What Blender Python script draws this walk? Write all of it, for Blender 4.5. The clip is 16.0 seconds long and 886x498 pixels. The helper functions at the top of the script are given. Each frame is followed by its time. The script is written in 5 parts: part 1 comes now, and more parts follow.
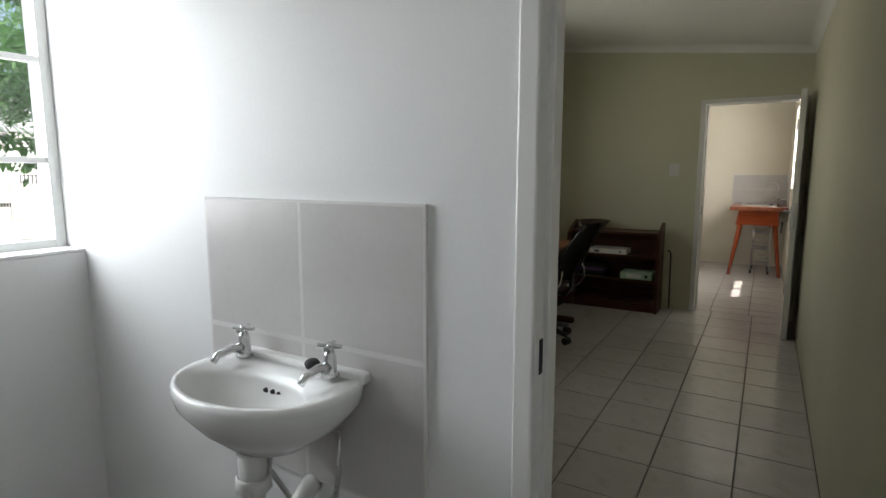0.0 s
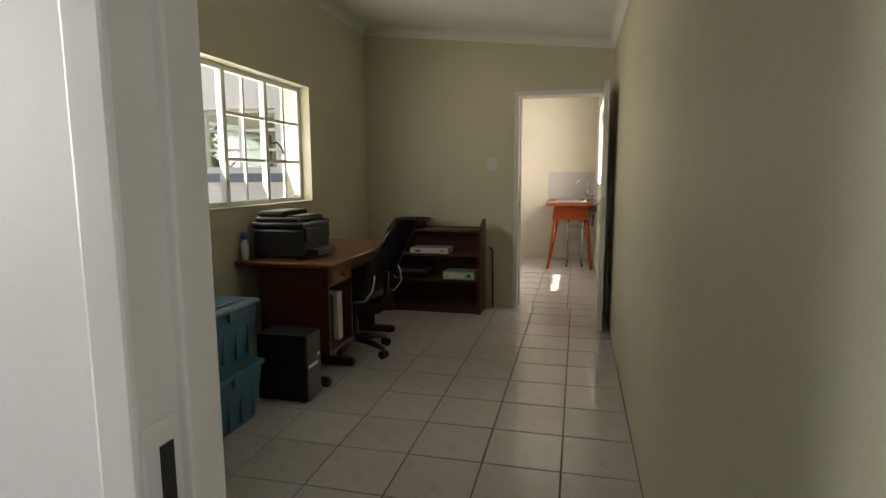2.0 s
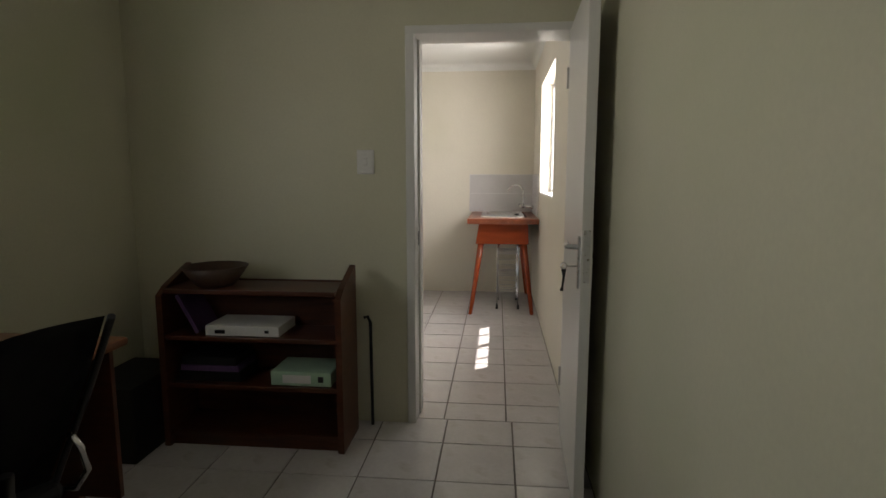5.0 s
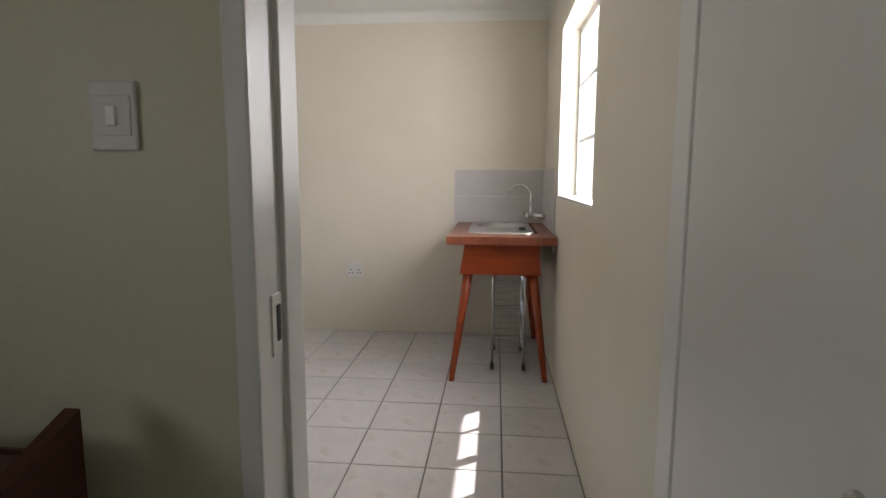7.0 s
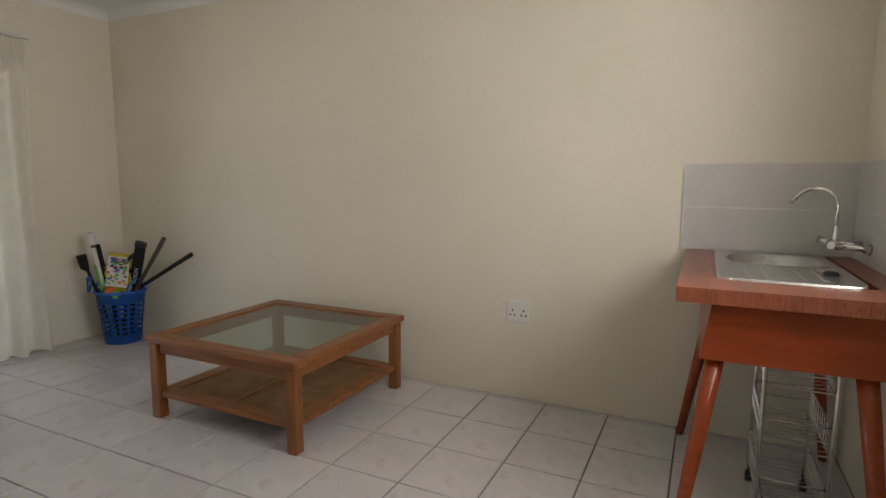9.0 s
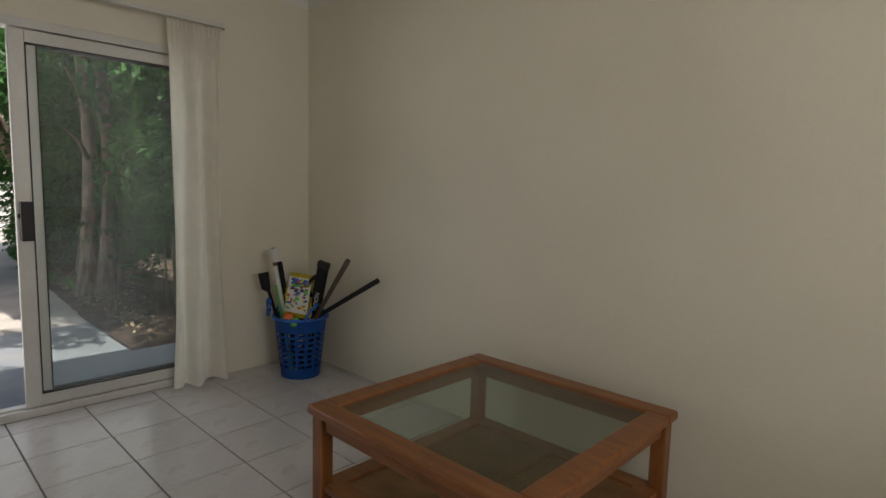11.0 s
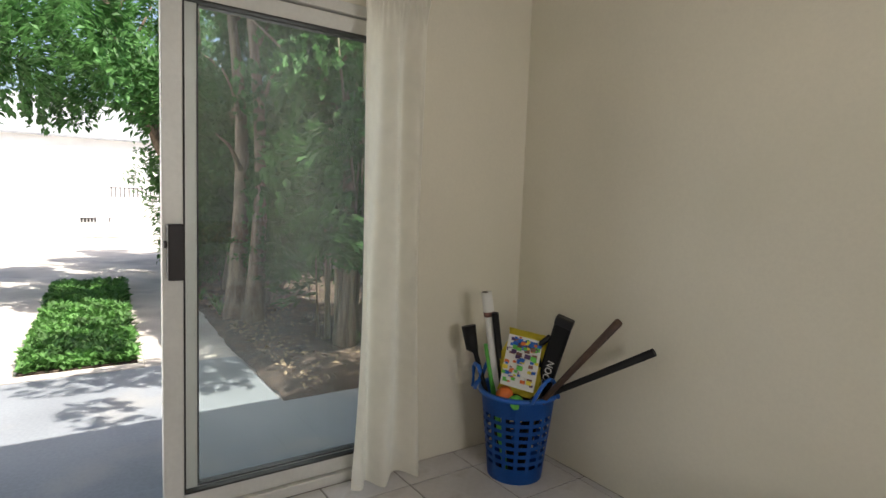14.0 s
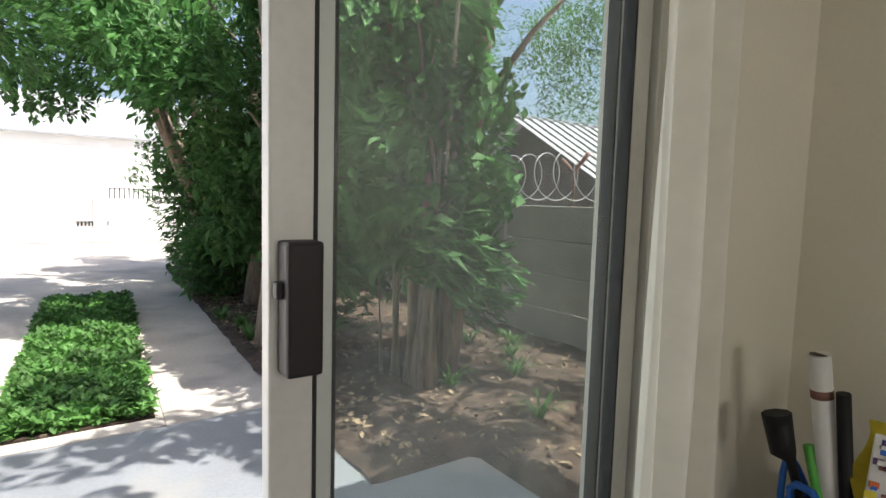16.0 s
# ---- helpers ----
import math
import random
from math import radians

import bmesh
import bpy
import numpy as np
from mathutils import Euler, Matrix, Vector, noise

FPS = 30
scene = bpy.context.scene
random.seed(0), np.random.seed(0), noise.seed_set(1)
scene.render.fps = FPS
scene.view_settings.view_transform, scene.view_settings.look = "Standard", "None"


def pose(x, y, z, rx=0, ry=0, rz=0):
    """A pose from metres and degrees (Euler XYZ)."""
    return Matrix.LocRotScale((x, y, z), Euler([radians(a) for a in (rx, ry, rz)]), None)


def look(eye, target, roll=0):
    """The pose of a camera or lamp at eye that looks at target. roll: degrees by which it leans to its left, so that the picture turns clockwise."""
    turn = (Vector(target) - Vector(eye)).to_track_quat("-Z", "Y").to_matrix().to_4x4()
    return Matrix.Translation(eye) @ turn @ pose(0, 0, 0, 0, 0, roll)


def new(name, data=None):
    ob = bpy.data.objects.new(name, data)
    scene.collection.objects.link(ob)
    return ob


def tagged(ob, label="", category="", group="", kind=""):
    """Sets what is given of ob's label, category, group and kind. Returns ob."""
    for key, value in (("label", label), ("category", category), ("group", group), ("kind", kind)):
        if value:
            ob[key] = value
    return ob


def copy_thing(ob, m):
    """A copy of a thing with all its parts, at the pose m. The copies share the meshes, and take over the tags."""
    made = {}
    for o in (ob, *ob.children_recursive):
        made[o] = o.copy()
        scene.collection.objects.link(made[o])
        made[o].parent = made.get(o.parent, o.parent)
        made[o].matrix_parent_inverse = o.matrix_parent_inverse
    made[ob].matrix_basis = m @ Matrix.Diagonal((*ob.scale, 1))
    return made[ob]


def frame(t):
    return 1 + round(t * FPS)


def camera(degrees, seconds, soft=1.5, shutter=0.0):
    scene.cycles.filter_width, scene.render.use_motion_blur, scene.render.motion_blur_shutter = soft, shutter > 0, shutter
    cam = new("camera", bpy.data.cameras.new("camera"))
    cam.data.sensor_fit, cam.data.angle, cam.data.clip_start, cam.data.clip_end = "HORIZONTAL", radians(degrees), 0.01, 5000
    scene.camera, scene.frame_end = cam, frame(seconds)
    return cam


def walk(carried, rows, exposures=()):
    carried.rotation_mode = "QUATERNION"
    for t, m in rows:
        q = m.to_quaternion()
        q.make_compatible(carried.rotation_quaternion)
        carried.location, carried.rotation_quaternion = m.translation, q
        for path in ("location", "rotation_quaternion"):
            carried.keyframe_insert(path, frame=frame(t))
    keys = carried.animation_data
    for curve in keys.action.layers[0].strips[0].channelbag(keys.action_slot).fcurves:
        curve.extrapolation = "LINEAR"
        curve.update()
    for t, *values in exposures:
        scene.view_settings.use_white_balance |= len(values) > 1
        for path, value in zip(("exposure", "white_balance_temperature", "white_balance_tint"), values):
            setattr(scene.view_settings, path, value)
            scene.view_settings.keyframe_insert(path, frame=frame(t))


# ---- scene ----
cam = camera(77.5, 16.0)
PATH = [
    (0, (1.596, 1.104, 1.377), (0.597, 2.815, 1.102), -0.0),
    (0.5, (1.594, 1.216, 1.408), (0.742, 3.006, 1.136), -0.2),
    (1, (1.608, 1.304, 1.413), (0.89, 3.152, 1.145), -0.4),
    (1.5, (1.613, 1.48, 1.344), (1.018, 3.371, 1.08), -0.4),
    (2, (1.591, 1.735, 1.289), (1.124, 3.661, 1.026), -0.2),
    (2.5, (1.613, 2.062, 1.298), (1.21, 4.003, 1.038), -0.3),
    (3, (1.593, 2.436, 1.318), (1.228, 4.385, 1.056), -0.3),
    (3.5, (1.555, 2.837, 1.334), (1.252, 4.797, 1.072), -0.3),
    (4, (1.504, 3.286, 1.336), (1.253, 5.253, 1.074), -0.3),
    (6.5, (1.45, 5.663, 1.315), (1.28, 7.638, 1.049), 0.3),
    (7, (1.478, 6.096, 1.295), (1.291, 8.069, 1.031), 0.2),
    (7.5, (1.478, 6.515, 1.24), (1.167, 8.474, 0.985), -0.1),
    (8, (1.436, 6.896, 1.218), (0.988, 8.83, 0.975), 0.0),
    (8.5, (1.381, 7.227, 1.23), (0.734, 9.104, 0.987), 0.1),
    (9, (1.249, 7.566, 1.255), (0.4, 9.36, 1.005), 0.4),
    (9.5, (1.07, 7.821, 1.264), (0.044, 9.521, 1.023), 0.8),
    (10, (0.864, 8.038, 1.257), (-0.315, 9.638, 1.026), 1.1),
    (10.2, (0.764, 8.103, 1.257), (-0.459, 9.669, 1.028), 1.2),
    (12.5, (-0.213, 8.548, 1.234), (-1.783, 9.775, 1.058), 1.9),
    (13, (-0.413, 8.563, 1.236), (-2.019, 9.742, 1.064), 2.0),
    (13.5, (-0.652, 8.576, 1.249), (-2.28, 9.725, 1.073), 2.1),
    (14, (-0.932, 8.554, 1.252), (-2.571, 9.686, 1.077), 2.1),
    (14.5, (-1.268, 8.559, 1.24), (-2.908, 9.691, 1.067), 2.1),
    (15, (-1.619, 8.59, 1.226), (-3.259, 9.722, 1.053), 2.0),
    (15.5, (-1.962, 8.586, 1.207), (-3.6, 9.721, 1.035), 1.8),
    (16, (-2.29, 8.59, 1.199), (-3.925, 9.729, 1.024), 1.6),
]
EXPOSURES = [(0.0, 0.8, 6600, 12), (0.5, 1.1, 6700, 12), (1.0, 1.4, 6800, 12), (1.5, 1.45, 7100, 13), (2.0, 1.3, 7300, 15), (2.5, 1.22, 7100, 15),
             (3.5, 1.1, 6800, 15), (4.0, 1.0, 6700, 15), (6.5, 0.7, 6300, 17), (7.5, 0.75, 6150, 18), (8.0, 1.1, 6100, 17), (8.5, 1.0, 6300, 15),
             (9.0, 0.65, 6600, 15), (10.0, 0.15, 6700, 14), (12.5, 0.4, 6600, 12), (13.5, 0.75, 6600, 12), (14.5, 0.9, 6600, 12), (16.0, 0.75, 6500, 12)]
walk(cam, [(t, look(eye, target, roll)) for t, eye, target, roll in PATH], EXPOSURES)

# ---------- world, sun and light ----------
LIGHT_DIR = Vector((-0.375, -0.29, -1.0)).normalized()
world = bpy.data.worlds.new("sky")
scene.world = world
world.use_nodes = True
wn = world.node_tree
sky = wn.nodes.new("ShaderNodeTexSky")
sky.sky_type = "NISHITA"
sky.sun_disc = False
sky.dust_density = 4.0
sky.sun_elevation = radians(64.6)
sky.sun_rotation = radians(52.0)
bg = wn.nodes["Background"]
wn.links.new(sky.outputs["Color"], bg.inputs["Color"])
bg.inputs["Strength"].default_value = 0.15

sun_data = bpy.data.lights.new("sun", "SUN")
sun_data.energy = 5.0
sun_data.angle = radians(0.5)
sun_data.color = (1.0, 0.95, 0.87)
sun = new("sun", sun_data)
sun.matrix_world = Matrix.Translation((0, 0, 12)) @ LIGHT_DIR.to_track_quat("-Z", "Y").to_matrix().to_4x4()


def window_light(name, place, towards, width, height, watts, color):
    """An area lamp added in one real opening to stand in for outdoor light."""
    data = bpy.data.lights.new(name, "AREA")
    data.shape, data.size, data.size_y = "RECTANGLE", width, height
    data.energy, data.color = watts, color
    ob = new(name, data)
    ob.matrix_world = look(place, towards)
    return ob


window_light("window_light_bathroom", (-0.74, 1.55, 1.62), (2.0, 1.55, 1.3), 1.0, 0.95, 17, (0.90, 0.96, 1.0))
# aimed upward in place of sunlight bounced off the yard
window_light("window_light_study", (-0.72, 5.15, 1.53), (2.0, 5.45, 2.6), 1.4, 0.86, 7.3, (1.0, 0.99, 0.90))
window_light("window_light_kitchen", (2.16, 8.93, 1.68), (-2.0, 8.93, 0.9), 1.15, 0.92, 26, (1.0, 0.98, 0.95))
window_light("window_light_patio", (-3.3, 8.75, 1.05), (2.0, 8.75, 0.9), 1.5, 1.8, 5, (1.0, 0.99, 0.95))


# ---------- materials ----------
def mat(name, color, rough=0.6, metal=0.0, vary=0.08, scale=4.0, fine=60.0, bump=0.05, stretch=(1, 1, 1), per_object=0.0, wear=None, spec=0.5):
    """A procedural surface: two scales of colour change, fine relief, optional per-piece change and blotches of wear."""
    m = bpy.data.materials.new(name)
    m.use_nodes = True
    nt = m.node_tree
    n, l = nt.nodes, nt.links
    b = n["Principled BSDF"]
    b.inputs["Metallic"].default_value = metal
    b.inputs["Specular IOR Level"].default_value = spec
    tc = n.new("ShaderNodeTexCoord")
    mp = n.new("ShaderNodeMapping")
    mp.inputs["Scale"].default_value = stretch
    l.new(tc.outputs["Object"], mp.inputs["Vector"])
    big = n.new("ShaderNodeTexNoise")
    big.inputs["Scale"].default_value, big.inputs["Detail"].default_value = scale, 4
    small = n.new("ShaderNodeTexNoise")
    small.inputs["Scale"].default_value, small.inputs["Detail"].default_value = fine, 3
    for t in (big, small):
        l.new(mp.outputs["Vector"], t.inputs["Vector"])
    add = n.new("ShaderNodeMath")
    add.operation = "ADD"
    l.new(big.outputs["Fac"], add.inputs[0])
    half = n.new("ShaderNodeMath")
    half.operation = "MULTIPLY_ADD"
    half.inputs[1].default_value, half.inputs[2].default_value = 0.5, -0.25
    l.new(small.outputs["Fac"], half.inputs[0])
    l.new(half.outputs[0], add.inputs[1])
    last = add.outputs[0]
    if per_object:
        info = n.new("ShaderNodeObjectInfo")
        po = n.new("ShaderNodeMath")
        po.operation = "MULTIPLY_ADD"
        po.inputs[1].default_value = per_object
        l.new(info.outputs["Random"], po.inputs[0])
        l.new(last, po.inputs[2])
        last = po.outputs[0]
    ramp = n.new("ShaderNodeValToRGB")
    lo = [max(0.0, c * (1 - vary * 2)) for c in color]
    hi = [min(1.0, c * (1 + vary * 2)) for c in color]
    ramp.color_ramp.elements[0].position, ramp.color_ramp.elements[1].position = 0.2, 0.85
    ramp.color_ramp.elements[0].color, ramp.color_ramp.elements[1].color = (*lo, 1), (*hi, 1)
    l.new(last, ramp.inputs["Fac"])
    col = ramp.outputs["Color"]
    if wear:
        wcol, wscale, lo_w, hi_w = wear
        wt = n.new("ShaderNodeTexNoise")
        wt.inputs["Scale"].default_value, wt.inputs["Detail"].default_value = wscale, 6
        l.new(tc.outputs["Object"], wt.inputs["Vector"])
        wr = n.new("ShaderNodeMapRange")
        wr.inputs["From Min"].default_value, wr.inputs["From Max"].default_value = lo_w, hi_w
        l.new(wt.outputs["Fac"], wr.inputs["Value"])
        mix = n.new("ShaderNodeMix")
        mix.data_type = "RGBA"
        l.new(wr.outputs["Result"], mix.inputs["Factor"])
        l.new(col, mix.inputs["A"])
        mix.inputs["B"].default_value = (*wcol, 1)
        col = mix.outputs["Result"]
    l.new(col, b.inputs["Base Color"])
    rr = n.new("ShaderNodeMapRange")
    rr.inputs["To Min"].default_value, rr.inputs["To Max"].default_value = max(0.02, rough - 0.025), min(1, rough + 0.025)
    l.new(small.outputs["Fac"], rr.inputs["Value"])
    l.new(rr.outputs["Result"], b.inputs["Roughness"])
    if bump:
        bp = n.new("ShaderNodeBump")
        bp.inputs["Strength"].default_value, bp.inputs["Distance"].default_value = bump, 0.01
        l.new(add.outputs[0], bp.inputs["Height"])
        l.new(bp.outputs["Normal"], b.inputs["Normal"])
    return m


def translucent(name, color, amount=0.5, vary=0.2, scale=3.0):
    """Thin stuff that lets some light through: leaves, curtain cloth."""
    m = mat(name, color, 0.6, vary=vary, scale=scale, fine=20, bump=0.03)
    n, l = m.node_tree.nodes, m.node_tree.links
    b = n["Principled BSDF"]
    tr = n.new("ShaderNodeBsdfTranslucent")
    src = b.inputs["Base Color"].links[0].from_socket
    l.new(src, tr.inputs["Color"])
    mx = n.new("ShaderNodeMixShader")
    mx.inputs["Fac"].default_value = amount
    l.new(b.outputs["BSDF"], mx.inputs[1])
    l.new(tr.outputs["BSDF"], mx.inputs[2])
    l.new(mx.outputs["Shader"], n["Material Output"].inputs["Surface"])
    return m


def glass(name, tint=(0.96, 0.98, 0.97)):
    """A thin clear pane: straight-through light and a sharp gloss."""
    m = bpy.data.materials.new(name)
    m.use_nodes = True
    n, l = m.node_tree.nodes, m.node_tree.links
    tr = n.new("ShaderNodeBsdfTransparent")
    tr.inputs["Color"].default_value = (*tint, 1)
    gl = n.new("ShaderNodeBsdfGlossy")
    gl.inputs["Roughness"].default_value = 0.01
    fr = n.new("ShaderNodeLayerWeight")
    pw = n.new("ShaderNodeMath")
    pw.operation = "POWER"
    pw.inputs[1].default_value = 5.0
    l.new(fr.outputs["Facing"], pw.inputs[0])
    ad = n.new("ShaderNodeMath")
    ad.operation = "MULTIPLY_ADD"
    ad.inputs[1].default_value, ad.inputs[2].default_value = 0.9, 0.03
    l.new(pw.outputs[0], ad.inputs[0])
    mx = n.new("ShaderNodeMixShader")
    l.new(ad.outputs[0], mx.inputs["Fac"])
    l.new(tr.outputs["BSDF"], mx.inputs[1])
    l.new(gl.outputs["BSDF"], mx.inputs[2])
    l.new(mx.outputs["Shader"], n["Material Output"].inputs["Surface"])
    return m


M_WHITE = mat("white_wall_paint", (0.80, 0.80, 0.79), 0.5, vary=0.02, scale=1.5, fine=90, bump=0.06)
M_GREEN = mat("pale_green_wall_paint", (0.60, 0.58, 0.44), 0.5, vary=0.035, scale=1.2, fine=80, bump=0.08, wear=((0.53, 0.55, 0.37), 1.1, 0.52, 0.8))
M_CREAM = mat("cream_wall_paint", (0.72, 0.675, 0.565), 0.45, vary=0.03, scale=1.2, fine=80, bump=0.1, wear=((0.66, 0.63, 0.50), 0.9, 0.52, 0.8))
M_CEIL = mat("ceiling_paint", (0.78, 0.78, 0.74), 0.6, vary=0.02, scale=2, fine=70, bump=0.04)
M_CORNICE = mat("cornice_paint", (0.76, 0.76, 0.71), 0.5, vary=0.02, bump=0.02)
M_GLOSS = mat("white_gloss_paint", (0.74, 0.73, 0.70), 0.3, vary=0.012, scale=1.5, fine=12, bump=0.0)
M_STEELWIN = mat("white_steel_window_paint", (0.78, 0.78, 0.76), 0.35, vary=0.03, bump=0.03)
M_TILE = mat("beige_floor_tile", (0.56, 0.535, 0.53), 0.2, vary=0.05, scale=5, fine=40, bump=0.015, per_object=0.25, wear=((0.40, 0.36, 0.32), 6, 0.58, 0.8))
M_GROUT = mat("grey_grout", (0.16, 0.14, 0.125), 0.85, vary=0.15, scale=4, fine=60, bump=0.2)
M_WTILE = mat("grey_wall_tile", (0.56, 0.54, 0.525), 0.3, vary=0.03, scale=6, fine=50, bump=0.02, per_object=0.1)
M_WGROUT = mat("white_grout", (0.66, 0.645, 0.625), 0.7, vary=0.05)
M_CERAMIC = mat("white_ceramic", (0.78, 0.78, 0.76), 0.1, vary=0.015, bump=0.0)
M_CHROME = mat("chrome", (0.72, 0.72, 0.72), 0.12, metal=1.0, vary=0.03, bump=0.01)
M_STEEL = mat("brushed_steel", (0.62, 0.61, 0.60), 0.28, metal=1.0, vary=0.05, stretch=(1, 12, 1), bump=0.02)
M_ALU = mat("aluminium_frame", (0.64, 0.63, 0.60), 0.42, metal=0.12, vary=0.05, bump=0.02)
M_RUBBER = mat("black_rubber", (0.02, 0.02, 0.02), 0.7, vary=0.1)
M_BLACK = mat("black_plastic", (0.010, 0.010, 0.011), 0.3, vary=0.15, fine=120, bump=0.03)
M_BLACKMATT = mat("black_matt_plastic", (0.008, 0.008, 0.009), 0.55, vary=0.2, fine=150, bump=0.06, spec=0.3)
M_DARKGREY = mat("dark_grey_plastic", (0.035, 0.033, 0.032), 0.42, vary=0.1, bump=0.03)
M_PINK = mat("dark_brown_handle_plastic", (0.012, 0.008, 0.009), 0.5, vary=0.15)
M_WOODDARK = mat("dark_reddish_wood", (0.072, 0.020, 0.008), 0.36, vary=0.22, scale=5, fine=50, stretch=(1, 1, 9), bump=0.06)
M_WOODTOP = mat("reddish_desk_wood", (0.17, 0.058, 0.022), 0.3, vary=0.2, scale=4, fine=45, stretch=(9, 1, 1), bump=0.05)
M_OAK = mat("honey_oak", (0.24, 0.086, 0.022), 0.38, vary=0.2, scale=4, fine=45, stretch=(1, 8, 8), bump=0.06)
M_OAKLEG = mat("honey_oak_leg", (0.22, 0.080, 0.021), 0.38, vary=0.2, scale=4, fine=45, stretch=(8, 8, 1), bump=0.06)
M_CANE = mat("woven_cane", (0.22, 0.11, 0.042), 0.6, vary=0.25, scale=9, fine=220, bump=0.4)
M_REDWOOD = mat("orange_red_varnished_wood", (0.31, 0.052, 0.012), 0.25, vary=0.15, scale=4, fine=40, stretch=(1, 1, 6), bump=0.05)
M_BLOCK = mat("reddish_block_worktop", (0.21, 0.062, 0.030), 0.28, vary=0.2, scale=3, fine=40, stretch=(8, 1, 1), per_object=0.15, bump=0.05)
M_BLUEBIN = mat("translucent_blue_plastic", (0.065, 0.20, 0.29), 0.35, vary=0.1, scale=5, bump=0.03)
M_BASKET = mat("blue_basket_plastic", (0.015, 0.12, 0.48), 0.35, vary=0.08, bump=0.02)
M_CURTAIN = translucent("cream_curtain_cloth", (0.86, 0.83, 0.75), 0.4, vary=0.04)
M_GLASS = glass("clear_glass")
# pale translucent veil mixed in: imitates haze and reflections on dirty glass
M_DOORGLASS = glass("hazy_dirty_door_glass")
dn, dl = M_DOORGLASS.node_tree.nodes, M_DOORGLASS.node_tree.links
film = dn.new("ShaderNodeBsdfTranslucent")
film.inputs["Color"].default_value = (0.75, 0.78, 0.76, 1)
veil_noise = dn.new("ShaderNodeTexNoise")
veil_noise.inputs["Scale"].default_value, veil_noise.inputs["Detail"].default_value = 2.5, 5
veil_range = dn.new("ShaderNodeMapRange")
veil_range.inputs["From Min"].default_value, veil_range.inputs["From Max"].default_value = 0.35, 0.75
veil_range.inputs["To Min"].default_value, veil_range.inputs["To Max"].default_value = 0.006, 0.03
film_mix = dn.new("ShaderNodeMixShader")
dl.new(veil_noise.outputs["Fac"], veil_range.inputs["Value"])
dl.new(veil_range.outputs["Result"], film_mix.inputs["Fac"])
dl.new(dn["Material Output"].inputs["Surface"].links[0].from_socket, film_mix.inputs[1])
dl.new(film.outputs["BSDF"], film_mix.inputs[2])
dl.new(film_mix.outputs["Shader"], dn["Material Output"].inputs["Surface"])
M_TABLEGLASS = glass("green_tinted_glass", (0.82, 0.88, 0.82))
M_CONCRETE = mat("pale_concrete", (0.52, 0.48, 0.43), 0.85, vary=0.12, scale=1.5, fine=50, bump=0.15, wear=((0.30, 0.28, 0.26), 1.6, 0.55, 0.75))
M_PATIO = mat("grey_patio_screed", (0.25, 0.27, 0.29), 0.5, vary=0.12, scale=1.2, fine=50, bump=0.08, wear=((0.34, 0.33, 0.31), 1.4, 0.55, 0.72))
M_SOIL = mat("brown_soil", (0.075, 0.050, 0.036), 0.95, vary=0.45, scale=7, fine=60, bump=0.9, wear=((0.22, 0.17, 0.12), 14, 0.62, 0.74))
M_LEAF = translucent("green_leaf", (0.105, 0.25, 0.075), 0.45, vary=0.4, scale=2.5)
M_LEAF2 = translucent("dark_green_leaf", (0.095, 0.21, 0.06), 0.4, vary=0.4, scale=2)
M_GRASS = translucent("bright_ground_cover_leaf", (0.10, 0.245, 0.055), 0.35, vary=0.4, scale=4)
M_DRYLEAF = mat("dry_leaf", (0.27, 0.20, 0.12), 0.8, vary=0.3, scale=9)
M_BARK = mat("brown_bark", (0.28, 0.21, 0.155), 0.9, vary=0.35, scale=6, fine=40, stretch=(3, 3, 0.5), bump=0.8)
M_SHOOT = mat("pale_shoot_bark", (0.36, 0.31, 0.22), 0.8, vary=0.25, scale=5, fine=30, stretch=(2, 2, 0.4), bump=0.3)
M_PRECAST = mat("grey_precast_concrete", (0.40, 0.385, 0.35), 0.9, vary=0.12, scale=2, fine=60, bump=0.2)
M_EXTWALL = mat("white_exterior_plaster", (0.82, 0.81, 0.78), 0.8, vary=0.03, scale=2, fine=50, bump=0.15)
M_ROOF = mat("grey_roof_sheet", (0.42, 0.43, 0.44), 0.5, metal=0.3, vary=0.1, bump=0.05)
M_DARKROOF = mat("dark_timber_gable", (0.07, 0.055, 0.05), 0.8, vary=0.2)
M_DARKGLASS = mat("dark_window_glass", (0.10, 0.13, 0.12), 0.08, vary=0.2, scale=2, bump=0.0)
M_BLUEGREY = mat("blue_grey_paint", (0.16, 0.20, 0.27), 0.6, vary=0.08)
M_IRON = mat("rusty_painted_iron", (0.22, 0.10, 0.08), 0.7, vary=0.2)
M_PAPER = mat("white_card", (0.72, 0.71, 0.68), 0.6, vary=0.04)
M_BINDER = mat("pale_green_card", (0.38, 0.55, 0.40), 0.6, vary=0.06)
M_GOLD = mat("gilt_frame", (0.45, 0.29, 0.09), 0.4, metal=0.4, vary=0.2)
M_PICTURE = mat("faded_picture", (0.36, 0.31, 0.20), 0.4, vary=0.3, scale=5)
M_YELLOW = mat("yellow_plastic_film", (0.75, 0.62, 0.06), 0.3, vary=0.1)
M_ORANGE = mat("orange_rubber", (0.7, 0.16, 0.03), 0.5, vary=0.1)
M_LIME = mat("lime_green_plastic", (0.12, 0.5, 0.08), 0.4, vary=0.1)
M_BOWL = mat("dark_carved_wood", (0.055, 0.028, 0.018), 0.5, vary=0.3, scale=10, bump=0.1)
M_PURPLE = mat("purple_card", (0.10, 0.05, 0.14), 0.5, vary=0.2)
M_BROWNPIPE = mat("white_pvc_pipe", (0.70, 0.69, 0.66), 0.4, vary=0.04, wear=((0.35, 0.3, 0.25), 8, 0.6, 0.8))


